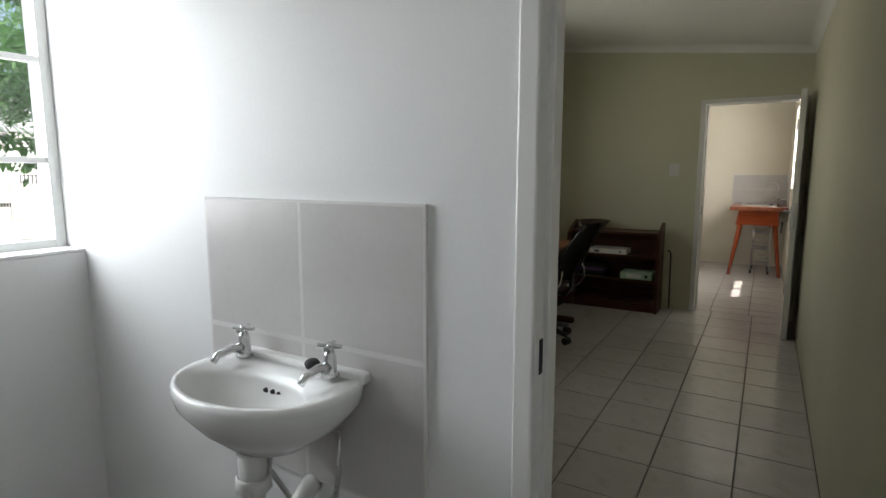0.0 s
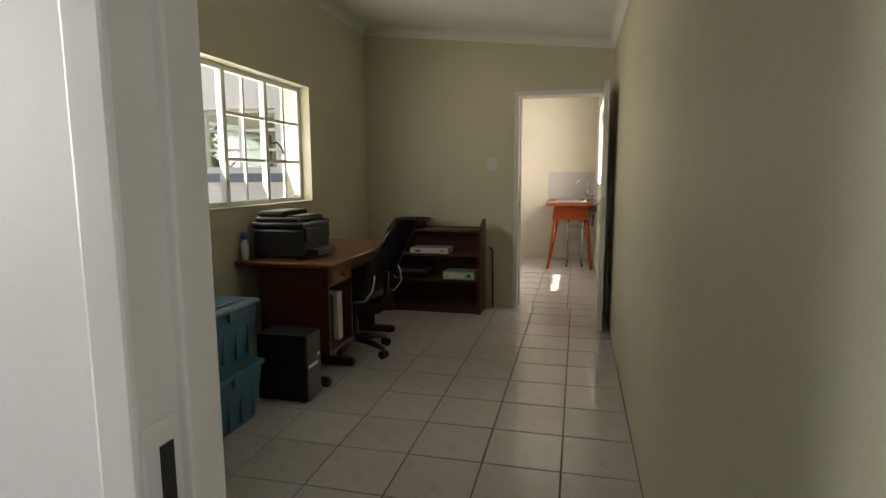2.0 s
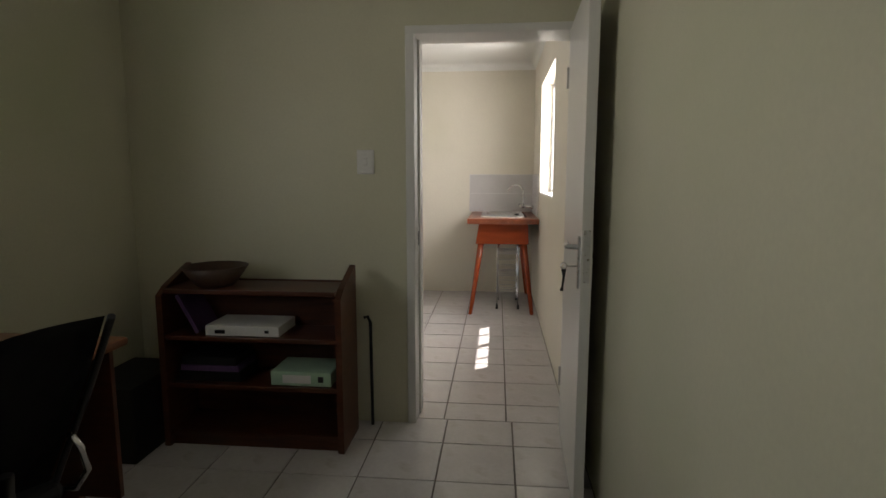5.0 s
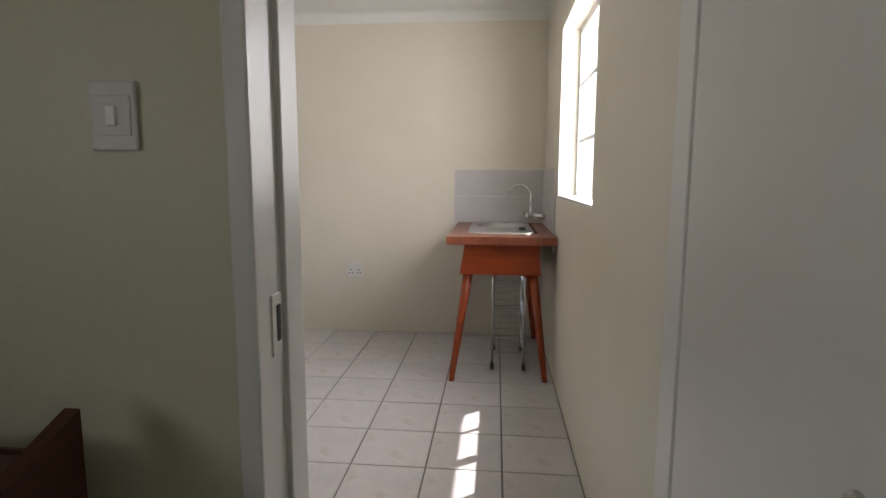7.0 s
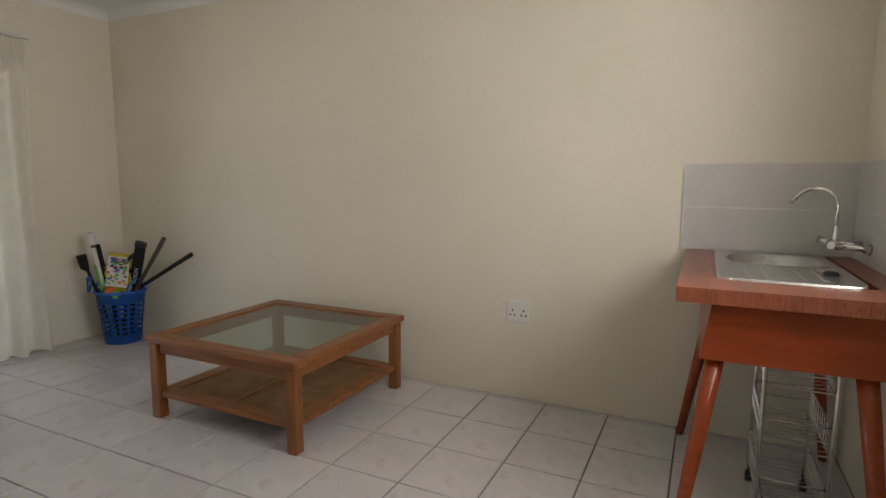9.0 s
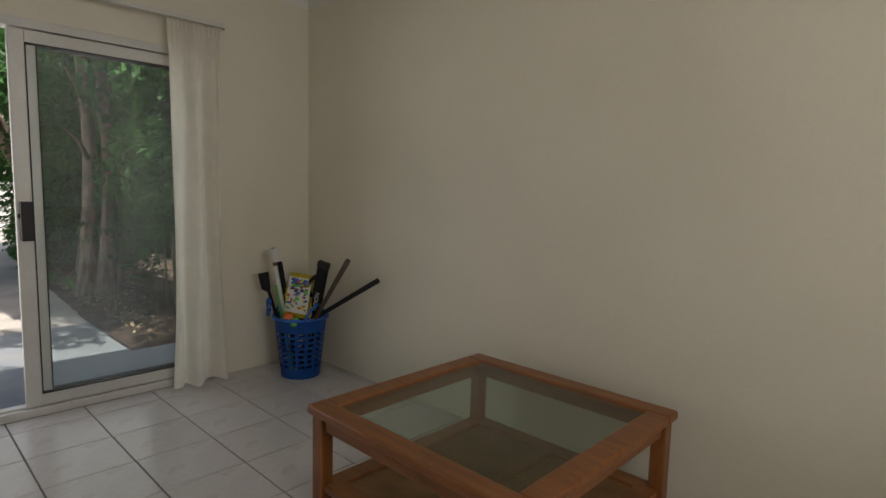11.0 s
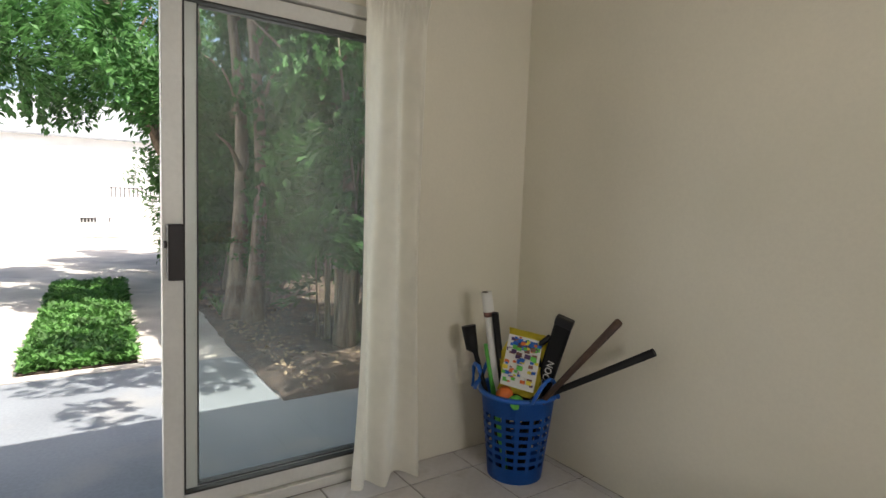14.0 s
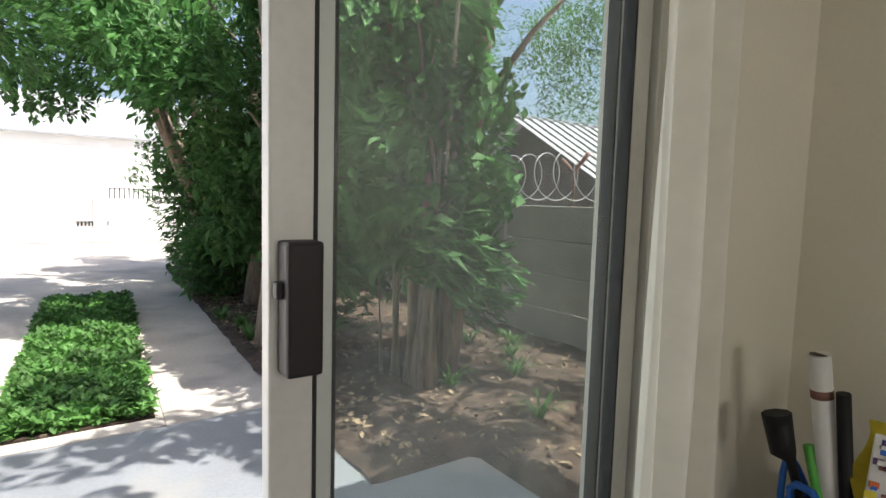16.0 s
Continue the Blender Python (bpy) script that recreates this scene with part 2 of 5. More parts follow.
# ---------- mesh helpers ----------
def box(bm, x0, y0, z0, x1, y1, z1, m=None, bevel=0.0):
    """A box between two corners, turned by m, with rounded edges if bevel."""
    r = bmesh.ops.create_cube(bm, size=1.0, matrix=Matrix.LocRotScale(((x0 + x1) / 2, (y0 + y1) / 2, (z0 + z1) / 2), None, (abs(x1 - x0), abs(y1 - y0), abs(z1 - z0))))
    vs = r["verts"]
    if bevel:
        es = list({e for v in vs for e in v.link_edges})
        out = bmesh.ops.bevel(bm, geom=es, offset=bevel, segments=2, affect="EDGES", profile=0.5)
        vs = list({v for f in out["faces"] for v in f.verts} | {v for v in vs if v.is_valid})
    if m is not None:
        bmesh.ops.transform(bm, matrix=m, verts=[v for v in vs if v.is_valid])
    return bm


def B(x0, y0, z0, x1, y1, z1, bevel=0.0, m=None):
    return box(bmesh.new(), x0, y0, z0, x1, y1, z1, m, bevel)


def rod(bm, a, b, r0, r1=None, sides=10):
    """A tapered round bar from a to b."""
    a, b = Vector(a), Vector(b)
    r1 = r0 if r1 is None else r1
    m = Matrix.Translation((a + b) / 2) @ (b - a).to_track_quat("Z", "Y").to_matrix().to_4x4()
    bmesh.ops.create_cone(bm, cap_ends=True, segments=sides, radius1=r0, radius2=r1, depth=(b - a).length, matrix=m)
    return bm


def tube(points, r, sides=8, radii=None):
    """A bent pipe through the points."""
    bm = bmesh.new()
    pts = [Vector(p) for p in points]
    rings = []
    for i, p in enumerate(pts):
        d = (pts[min(i + 1, len(pts) - 1)] - pts[max(i - 1, 0)]).normalized()
        q = d.to_track_quat("Z", "Y")
        rr = radii[i] if radii else r
        rings.append([bm.verts.new(p + q @ Vector((math.cos(k * math.tau / sides) * rr, math.sin(k * math.tau / sides) * rr, 0))) for k in range(sides)])
    for a, b in zip(rings, rings[1:]):
        for k in range(sides):
            f = bm.faces.new((a[k], a[(k + 1) % sides], b[(k + 1) % sides], b[k]))
            f.smooth = True
    bm.faces.new(rings[0][::-1])
    bm.faces.new(rings[-1])
    return bm


def lathe(profile, at=(0, 0, 0), sides=32, sx=1.0, sy=1.0):
    """A turned shape from (radius, height) pairs."""
    bm = bmesh.new()
    rings = [[bm.verts.new((at[0] + sx * r * math.cos(k * math.tau / sides), at[1] + sy * r * math.sin(k * math.tau / sides), at[2] + z)) for k in range(sides)] for r, z in profile]
    for a, b in zip(rings, rings[1:]):
        for k in range(sides):
            f = bm.faces.new((a[k], a[(k + 1) % sides], b[(k + 1) % sides], b[k]))
            f.smooth = True
    return bm


def prism(outline, axis, lo, hi):
    """A flat outline pushed out along an axis."""
    bm = bmesh.new()
    def at(u, v, w):
        return {"x": (w, u, v), "y": (u, w, v), "z": (u, v, w)}[axis]
    a = [bm.verts.new(at(u, v, lo)) for u, v in outline]
    b = [bm.verts.new(at(u, v, hi)) for u, v in outline]
    bm.faces.new(a)
    bm.faces.new(b[::-1])
    for i in range(len(a)):
        j = (i + 1) % len(a)
        bm.faces.new((a[i], b[i], b[j], a[j]))
    bmesh.ops.recalc_face_normals(bm, faces=bm.faces)
    return bm


def mesh_of(name, bm, material):
    me = bpy.data.meshes.new(name)
    bmesh.ops.recalc_face_normals(bm, faces=bm.faces)
    bm.to_mesh(me)
    bm.free()
    me.materials.append(material)
    return me


def part(name, bm, material, parent, label=""):
    ob = new(name, mesh_of(name, bm, material))
    ob.parent = parent
    return tagged(ob, label)


def thing(name, label, category, group="", at=(0, 0, 0)):
    ob = new(name)
    ob.empty_display_size = 0.1
    ob.location = at
    return tagged(ob, label, category, group)


def solid(name, bm, material, label, category, group=""):
    return tagged(new(name, mesh_of(name, bm, material)), label, category, group)


def structure(name, bm, material, label):
    return tagged(new(name, mesh_of(name, bm, material)), label, "", "", "structure")


def wall_x(x0, x1, y0, y1, z0, z1, holes):
    """A wall that runs along y, with openings (ya, yb, za, zb) cut through."""
    bm = bmesh.new()
    at = y0
    for ya, yb, za, zb in sorted(holes):
        if ya > at:
            box(bm, x0, at, z0, x1, ya, z1)
        if za > z0:
            box(bm, x0, ya, z0, x1, yb, za)
        if zb < z1:
            box(bm, x0, ya, zb, x1, yb, z1)
        at = yb
    if y1 > at:
        box(bm, x0, at, z0, x1, y1, z1)
    return bm


def wall_y(y0, y1, x0, x1, z0, z1, holes):
    bm = wall_x(y0, y1, x0, x1, z0, z1, holes)
    for v in bm.verts:
        v.co.x, v.co.y = v.co.y, v.co.x
    return bm


# ---------- the plan ----------
BATH_Y = 2.135      # bathroom face of the partition
PART_Y = 2.225      # study face of the partition
STUDY_X0, STUDY_X1 = -0.50, 1.885
STUDY_Y1 = 7.065
KIT_Y0, KIT_Y1 = 7.275, 10.53
KIT_X0, KIT_X1 = -3.08, 1.86
TOP = 3.0

# walls
structure("wall_bathroom_basin", wall_y(BATH_Y, PART_Y, -0.75, 2.6, 0, TOP, [(1.205, 1.93, 0, 2.06)]), M_WHITE, "white painted wall above the small hand basin")
structure("wall_bathroom_window", wall_x(-0.75, -0.465, -0.6, BATH_Y, 0, TOP, [(0.95, BATH_Y, 1.10, 2.1)]), M_WHITE, "white painted wall with a deep window recess")
structure("wall_bathroom_back", wall_y(-0.7, -0.6, -0.75, 2.6, 0, TOP, []), M_WHITE, "plain white painted wall")
structure("wall_bathroom_side", wall_x(2.5, 2.6, -0.6, BATH_Y, 0, TOP, []), M_WHITE, "plain white painted wall")
structure("wall_study_front", wall_y(PART_Y, PART_Y + 0.012, STUDY_X0, STUDY_X1, 0, TOP, [(1.205, STUDY_X1, 0, 2.06)]), M_GREEN, "pale green painted wall beside the bathroom door")
structure("wall_study_window", wall_x(-0.72, STUDY_X0, PART_Y, KIT_Y0, 0, TOP, [(4.43, 5.86, 1.085, 1.985)]), M_GREEN, "pale green painted wall with a steel window")
structure("wall_study_side", wall_x(STUDY_X1, 2.12, PART_Y, STUDY_Y1 + 0.06, 0, TOP, []), M_GREEN, "long pale green painted wall")
structure("wall_study_end", wall_y(STUDY_Y1, STUDY_Y1 + 0.06, STUDY_X0, STUDY_X1, 0, TOP, [(1.0, 1.86, 0, 2.06)]), M_GREEN, "pale green painted wall with a doorway")
structure("wall_kitchen_entry", wall_y(STUDY_Y1 + 0.06, KIT_Y0, KIT_X0 - 0.2, 2.12, 0, TOP, [(-2.45, -1.5, 1.36, 2.0), (1.0, 1.86, 0, 2.06)]), M_CREAM, "cream painted wall with a doorway")
structure("wall_kitchen_window", wall_x(KIT_X1, 2.12, KIT_Y0, KIT_Y1, 0, TOP, [(8.34, 9.57, 1.165, 2.16)]), M_CREAM, "cream painted wall with a window over the sink")
structure("wall_kitchen_end", wall_y(KIT_Y1, KIT_Y1 + 0.22, KIT_X0 - 0.2, 2.12, 0, TOP, []), M_CREAM, "long plain cream painted wall")
structure("wall_kitchen_patio", wall_x(KIT_X0 - 0.2, KIT_X0, KIT_Y0, KIT_Y1, 0, TOP, [(7.75, 9.77, 0, 2.04)]), M_CREAM, "cream painted wall with a sliding door")

# ceilings
structure("ceiling_bathroom", B(-0.75, -0.7, 2.6, 2.6, PART_Y, 2.66), M_CEIL, "white painted ceiling board")
quad = [(STUDY_X0 - 0.05, 2.74), (STUDY_X1 + 0.05, 2.475), (STUDY_X1 + 0.05, 2.53), (STUDY_X0 - 0.05, 2.80)]
structure("ceiling_study", prism(quad, "y", PART_Y, STUDY_Y1 + 0.05), M_CEIL, "sloping white painted ceiling board")
structure("ceiling_kitchen", B(KIT_X0 - 0.1, KIT_Y0 - 0.02, 2.545, KIT_X1 + 0.1, KIT_Y1 + 0.1, 2.60), M_CEIL, "flat white painted ceiling board")
structure("roof_study", B(-1.0, -1.0, 3.0, 2.45, 7.0, 3.1), M_ROOF, "metal roof sheet over the study")
structure("roof_kitchen", B(-3.32, 7.001, 3.0, 2.45, 11.4, 3.1), M_ROOF, "metal roof sheet over the kitchen")


def cornice_profile(n=6, s=0.075):
    pts = [(0, 0), (0, -s)]
    pts += [(s - s * math.cos(a * math.pi / 2 / n) + 0.004, -s + s * math.sin(a * math.pi / 2 / n)) for a in range(1, n)]
    return pts + [(s, 0)]


def cornice(a, b, inward):
    """A cove between wall and ceiling from a to b (top line); inward: unit vector into the room."""
    bm = bmesh.new()
    a, b, w = Vector(a), Vector(b), Vector(inward)
    rings = [[bm.verts.new(p + w * u + Vector((0, 0, v))) for u, v in cornice_profile()] for p in (a, b)]
    k = len(rings[0])
    for i in range(k):
        bm.faces.new((rings[0][i], rings[0][(i + 1) % k], rings[1][(i + 1) % k], rings[1][i]))
    bm.faces.new(rings[0])
    bm.faces.new(rings[1][::-1])
    return bm


LZ, RZ = 2.735, 2.482
e = 0.002
structure("cornice_study_end", cornice((STUDY_X0, STUDY_Y1 - e, LZ), (STUDY_X1, STUDY_Y1 - e, RZ), (0, -1, 0)), M_CORNICE, "white coved cornice")
structure("cornice_study_window", cornice((STUDY_X0 + e, PART_Y + 0.02, LZ - 0.003), (STUDY_X0 + e, STUDY_Y1 - 0.003, LZ - 0.003), (1, 0, 0)), M_CORNICE, "white coved cornice")
structure("cornice_study_side", cornice((STUDY_X1 - e, PART_Y + 0.02, RZ - 0.003), (STUDY_X1 - e, STUDY_Y1 - 0.003, RZ - 0.003), (-1, 0, 0)), M_CORNICE, "white coved cornice")
structure("cornice_kitchen_end", cornice((KIT_X0, KIT_Y1 - e, 2.544), (KIT_X1, KIT_Y1 - e, 2.544), (0, -1, 0)), M_CORNICE, "white coved cornice")
structure("cornice_kitchen_window", cornice((KIT_X1 - e, KIT_Y0, 2.542), (KIT_X1 - e, KIT_Y1 - 0.003, 2.542), (-1, 0, 0)), M_CORNICE, "white coved cornice")
structure("cornice_kitchen_patio", cornice((KIT_X0 + e, KIT_Y0, 2.542), (KIT_X0 + e, KIT_Y1 - 0.003, 2.542), (1, 0, 0)), M_CORNICE, "white coved cornice")

# floors
floor_ob = structure("floor", B(-3.28, -0.7, -0.14, 2.6, KIT_Y1 + 0.2, -0.004), M_GROUT, "beige ceramic floor tiles with dark grout")


def door_frame(name, x0, x1, y0, y1, label, plate_y, stop_y):
    """A painted pressed-steel frame lining a doorway, with its rebate."""
    ob = tagged(new(name), label, "", "", "structure")
    t = 0.005
    ya, yb = y0 - 0.008, y1 + 0.008
    for side, xa, xb in (("jamb", x0 - 0.04, x0 + t), ("jamb", x1 - t, x1 + 0.012)):
        bm = bmesh.new()
        box(bm, xa, ya, 0, xb, yb, 2.03, bevel=0.005)
        mid = xa if xa > (x0 + x1) / 2 else xb
        box(bm, mid - 0.012, stop_y, 0, mid + 0.012, yb - 0.01, 2.03, bevel=0.003)
        part(side, bm, M_GLOSS, ob)
    bm = bmesh.new()
    box(bm, x0 - 0.04, ya - 0.001, 2.025, x1 + 0.012, yb + 0.001, 2.065, bevel=0.005)
    part("head", bm, M_GLOSS, ob)
    strike = bmesh.new()
    sx = x0 + t + 0.002
    box(strike, sx - 0.002, plate_y, 0.935, sx + 0.002, plate_y + 0.045, 1.06, bevel=0.001)
    sp = part("strike_plate", strike, M_GLOSS, ob, "painted strike plate")
    # black block on the plate in place of the hole's dark inside
    part("latch_hole", B(sx + 0.0021, plate_y + 0.019, 0.962, sx + 0.004, plate_y + 0.036, 1.036), M_RUBBER, sp)
    return ob


door_frame("door_frame_1", 1.205, 1.895, BATH_Y, PART_Y + 0.012, "white painted steel door frame with a strike plate", BATH_Y - 0.004, BATH_Y + 0.048)
door_frame("door_frame_2", 1.035, 1.852, STUDY_Y1, KIT_Y0, "white painted steel door frame with a strike plate", 7.122, 7.178)


def steel_window(name, along, at, a0, a1, z0, z1, thick, thin, rows, label, sill_in, face, plain=0):
    """A small-paned steel window. along: 'y'; at: its x; thick and thin: places of its uprights."""
    ob = tagged(new(name), label, "", "", "structure")
    w = 0.035
    bm = bmesh.new()
    for ya, yb in ((a0, a0 + w), (a1 - w, a1)):
        box(bm, at - 0.02, ya, z0, at + 0.02, yb, z1, bevel=0.003)
    for za, zb in ((z0, z0 + w), (z1 - w, z1)):
        box(bm, at - 0.018, a0 + w, za, at + 0.018, a1 - w, zb, bevel=0.003)
    part("window_frame", bm, M_STEELWIN, ob)
    for y in thick:
        part("mullion", B(at - 0.022, y - 0.02, z0 + 0.01, at + 0.022, y + 0.02, z1 - 0.01, 0.004), M_STEELWIN, ob)
    for y in thin:
        part("glazing_bar", B(at - 0.010, y - 0.009, z0 + w, at + 0.010, y + 0.009, z1 - w, 0.002), M_STEELWIN, ob)
    ys = sorted([a0 + w] + list(thick) + [a1 - w])
    for bay, (ya, yb) in enumerate(zip(ys, ys[1:])):
        for z in rows if bay >= plain else ():
            part("glazing_bar", B(at - 0.0115, ya, z - 0.011, at + 0.0115, yb, z + 0.011, 0.002), M_STEELWIN, ob)
        pane = part("pane", B(at - 0.002, ya, z0 + w, at + 0.002, yb, z1 - w), M_GLASS, ob)
        pane.visible_shadow = False
    part("window_sill", B(min(sill_in, at), a0, z0 - 0.004, max(sill_in, at), a1, z0 + 0.006, 0.002), face, ob)
    return ob


steel_window("window_1", "y", -0.61, 0.95, BATH_Y, 1.106, 2.1, (1.55,), (), (1.42, 1.76), "white steel bathroom window with horizontal bars", -0.47, M_WHITE)
steel_window("window_2", "y", -0.605, 4.43, 5.86, 1.091, 1.985, (4.872, 5.36), (5.105, 5.62), (1.40, 1.695), "white steel cottage-pane window in the study", -0.503, M_GREEN, 1)
study_window = bpy.data.objects["window_2"]
part("casement_handle", tube([(-0.583, 5.385, 1.52), (-0.565, 5.40, 1.525), (-0.555, 5.44, 1.535), (-0.55, 5.49, 1.50), (-0.552, 5.52, 1.455)], 0.007, 8), M_DARKGREY, study_window, "dark metal casement handle")
stay = part("casement_stay", tube([(-0.575, 5.64, 1.135), (-0.573, 5.70, 1.137), (-0.572, 5.79, 1.14)], 0.005, 6), M_STEEL, study_window)
part("stay_pin", tube([(-0.573, 5.72, 1.12), (-0.573, 5.72, 1.165)], 0.006, 8), M_STEEL, stay)
steel_window("window_3", "y", 1.985, 8.34, 9.57, 1.171, 2.16, (8.95,), (8.65, 9.25), (1.50, 1.83), "white steel cottage-pane window over the sink", 1.863, M_WHITE)

structure("wall_yard_face", wall_y(STUDY_Y1 - 0.02, STUDY_Y1 + 0.058, KIT_X0 - 0.2, -0.722, 0, TOP, [(-2.45, -1.5, 1.36, 2.0)]), M_EXTWALL, "white plastered outside wall facing the yard")
yw = tagged(new("window_4"), "white steel window of the kitchen facing the yard", "", "", "structure")
for xa, xb in ((-2.45, -2.41), (-2.0, -1.96), (-1.54, -1.5)):
    part("mullion", B(xa, STUDY_Y1 + 0.09, 1.36, xb, STUDY_Y1 + 0.12, 2.0, 0.003), M_STEELWIN, yw)
for z in (1.36, 1.56, 1.77, 1.965):
    part("glazing_bar", B(-2.41, STUDY_Y1 + 0.095, z, -1.54, STUDY_Y1 + 0.115, z + 0.03, 0.002), M_STEELWIN, yw)
pane = part("pane", B(-2.41, STUDY_Y1 + 0.103, 1.37, -1.54, STUDY_Y1 + 0.107, 1.99), M_GLASS, yw)
pane.visible_shadow = False
part("window_sill", B(-2.75, STUDY_Y1 - 0.06, 1.23, -1.35, STUDY_Y1 - 0.021, 1.32, 0.006), M_BLUEGREY, yw, "blue-grey painted sill")

# ---------- bathroom ----------
splash = tagged(new("splashback"), "grey ceramic tile splashback behind the hand basin", "", "", "structure")
part("grout_bed", B(0.212, BATH_Y - 0.0116, 0.56, 0.957, BATH_Y + 0.002, 1.308, 0.001), M_WGROUT, splash)
for xa, xb, za, zb in ((0.218, 0.573, 0.950, 1.303), (0.583, 0.95, 0.950, 1.303), (0.218, 0.573, 0.566, 0.938), (0.583, 0.95, 0.566, 0.938)):
    part("tile", B(xa, BATH_Y - 0.012, za, xb, BATH_Y - 0.002, zb, 0.002), M_WTILE, splash)

basin = thing("hand_basin", "small white ceramic wall-hung hand basin with two taps", "sink", at=(0.565, BATH_Y, 0))


def basin_ring(w, d, z, n=36, squash=0.0):
    """One level of the basin: straight at the wall, round in front."""
    pts = []
    for k in range(n):
        a = math.tau * k / n
        x, y = math.cos(a), math.sin(a)
        if y > 0:
            pts.append((w * (abs(x) ** 0.55) * (1 if x > 0 else -1), -0.13 + 0.118 * min(1, y * 1.6) * 1.0, z))
        else:
            pts.append((w * x, -0.13 + d * y, z))
    return pts


def loft(levels, cap=True):
    bm = bmesh.new()
    rings = [[bm.verts.new(p) for p in lv] for lv in levels]
    n = len(rings[0])
    for a, b in zip(rings, rings[1:]):
        for k in range(n):
            f = bm.faces.new((a[k], a[(k + 1) % n], b[(k + 1) % n], b[k]))
            f.smooth = True
    if cap:
        bm.faces.new(rings[-1])
        bm.faces.new(rings[0][::-1])
    return bm


def bowl_ring(w, d, z, cy=-0.205, n=36):
    return [(w * math.cos(math.tau * k / n), cy + d * math.sin(math.tau * k / n) * (1.0 if math.sin(math.tau * k / n) < 0 else 0.8), z) for k in range(n)]


part("bowl", loft([basin_ring(0.07, 0.05, 0.71), basin_ring(0.115, 0.09, 0.722), basin_ring(0.19, 0.145, 0.775), basin_ring(0.24, 0.186, 0.83), basin_ring(0.248, 0.195, 0.868), basin_ring(0.244, 0.191, 0.882), basin_ring(0.232, 0.181, 0.885),
                   bowl_ring(0.195, 0.105, 0.879), bowl_ring(0.19, 0.105, 0.86), bowl_ring(0.15, 0.085, 0.80), bowl_ring(0.09, 0.05, 0.765), bowl_ring(0.03, 0.02, 0.76)]), M_CERAMIC, basin)
part("upstand", B(-0.235, -0.045, 0.872, 0.235, -0.004, 0.898, 0.008), M_CERAMIC, basin)
# short black rods show the shade of the overflow openings
for hx in (-0.025, 0.0, 0.022):
    hb = bmesh.new()
    rod(hb, (hx + 0.02, -0.128, 0.842), (hx + 0.02, -0.112, 0.846), 0.008 - 0.05 * abs(hx) * 0.5, sides=12)
    part("overflow_hole", hb, M_RUBBER, basin)
part("plug", lathe([(0.0, 0.0), (0.017, 0.0), (0.02, 0.012), (0.013, 0.02), (0.0, 0.02)], (0.09, -0.06, 0.899), 16), M_RUBBER, basin, "black rubber plug")


def pillar_tap(x):
    tap = part("tap", tube([(x, -0.06, 0.888), (x, -0.06, 0.90), (x, -0.06, 0.94), (x, -0.06, 0.956)], 0.016, 14, [0.024, 0.017, 0.015, 0.010]), M_CHROME, basin, "chrome pillar tap")
    part("spout", tube([(x, -0.06, 0.912), (x, -0.10, 0.918), (x, -0.145, 0.913), (x, -0.16, 0.898)], 0.010, 12, [0.014, 0.012, 0.010, 0.009]), M_CHROME, tap)
    hb = bmesh.new()
    for a in range(2):
        dx, dy = math.cos(a * math.pi / 2 + 0.4) * 0.03, math.sin(a * math.pi / 2 + 0.4) * 0.03
        rod(hb, (x - dx, -0.06 - dy, 0.963), (x + dx, -0.06 + dy, 0.963), 0.006, sides=10)
    rod(hb, (x, -0.06, 0.955), (x, -0.06, 0.972), 0.010, 0.008, 12)
    part("cross_handle", hb, M_CHROME, tap)


pillar_tap(-0.155)
pillar_tap(0.148)
part("waste_pipe", tube([(0.0, -0.18, 0.71), (0.0, -0.18, 0.64), (0.0, -0.18, 0.56), (0.01, -0.17, 0.52), (0.03, -0.12, 0.50), (0.03, -0.06, 0.52), (0.03, -0.02, 0.55), (0.03, -0.003, 0.55)], 0.024, 14, [0.036, 0.034, 0.026, 0.026, 0.026, 0.026, 0.026, 0.026]), M_BROWNPIPE, basin, "white plastic waste pipe")
part("waste_nut", lathe([(0.038, 0.0), (0.044, 0.005), (0.044, 0.035), (0.038, 0.04)], (0.0, -0.18, 0.61), 10), M_BROWNPIPE, basin)
for hx in (-0.07, 0.165):
    part("supply_hose", tube([(hx, -0.06, 0.75), (hx + 0.01, -0.07, 0.66), (hx - 0.01, -0.06, 0.58), (hx * 0.6, -0.03, 0.5), (hx * 0.5, -0.004, 0.45)], 0.008, 8), M_STEEL, basin, "braided steel hose")

# ---------- study ----------
# door leaf, opened flat against the side wall
leaf = thing("open_door", "white painted flush door standing open with keys in the lock", "door", at=(1.797, 6.33, 0))
leaf.rotation_euler = (0, 0, radians(-1.8))
part("leaf", B(-0.02, 0.0, 0.012, 0.02, 0.725, 2.025, 0.002), M_GLOSS, leaf)
part("lock_case", B(-0.012, -0.0025, 0.93, 0.012, 0.003, 1.13, 0.001), M_STEEL, leaf, "worn steel lock case in the door's edge")
plate = part("handle_plate", B(-0.028, 0.04, 0.90, -0.019, 0.078, 1.10, 0.003), M_STEEL, leaf, "brushed steel lever plate")
part("lever", tube([(-0.025, 0.059, 1.06), (-0.062, 0.059, 1.06), (-0.068, 0.075, 1.06), (-0.066, 0.13, 1.058), (-0.062, 0.165, 1.064)], 0.009, 10, [0.011, 0.010, 0.010, 0.009, 0.007]), M_STEEL, plate)
kb = tube([(-0.02, 0.059, 0.985), (-0.065, 0.059, 0.985)], 0.0035, 8)
ring = lathe([(0.010, -0.002), (0.014, -0.002), (0.014, 0.002), (0.010, 0.002), (0.010, -0.002)], (0, 0, 0), 14)
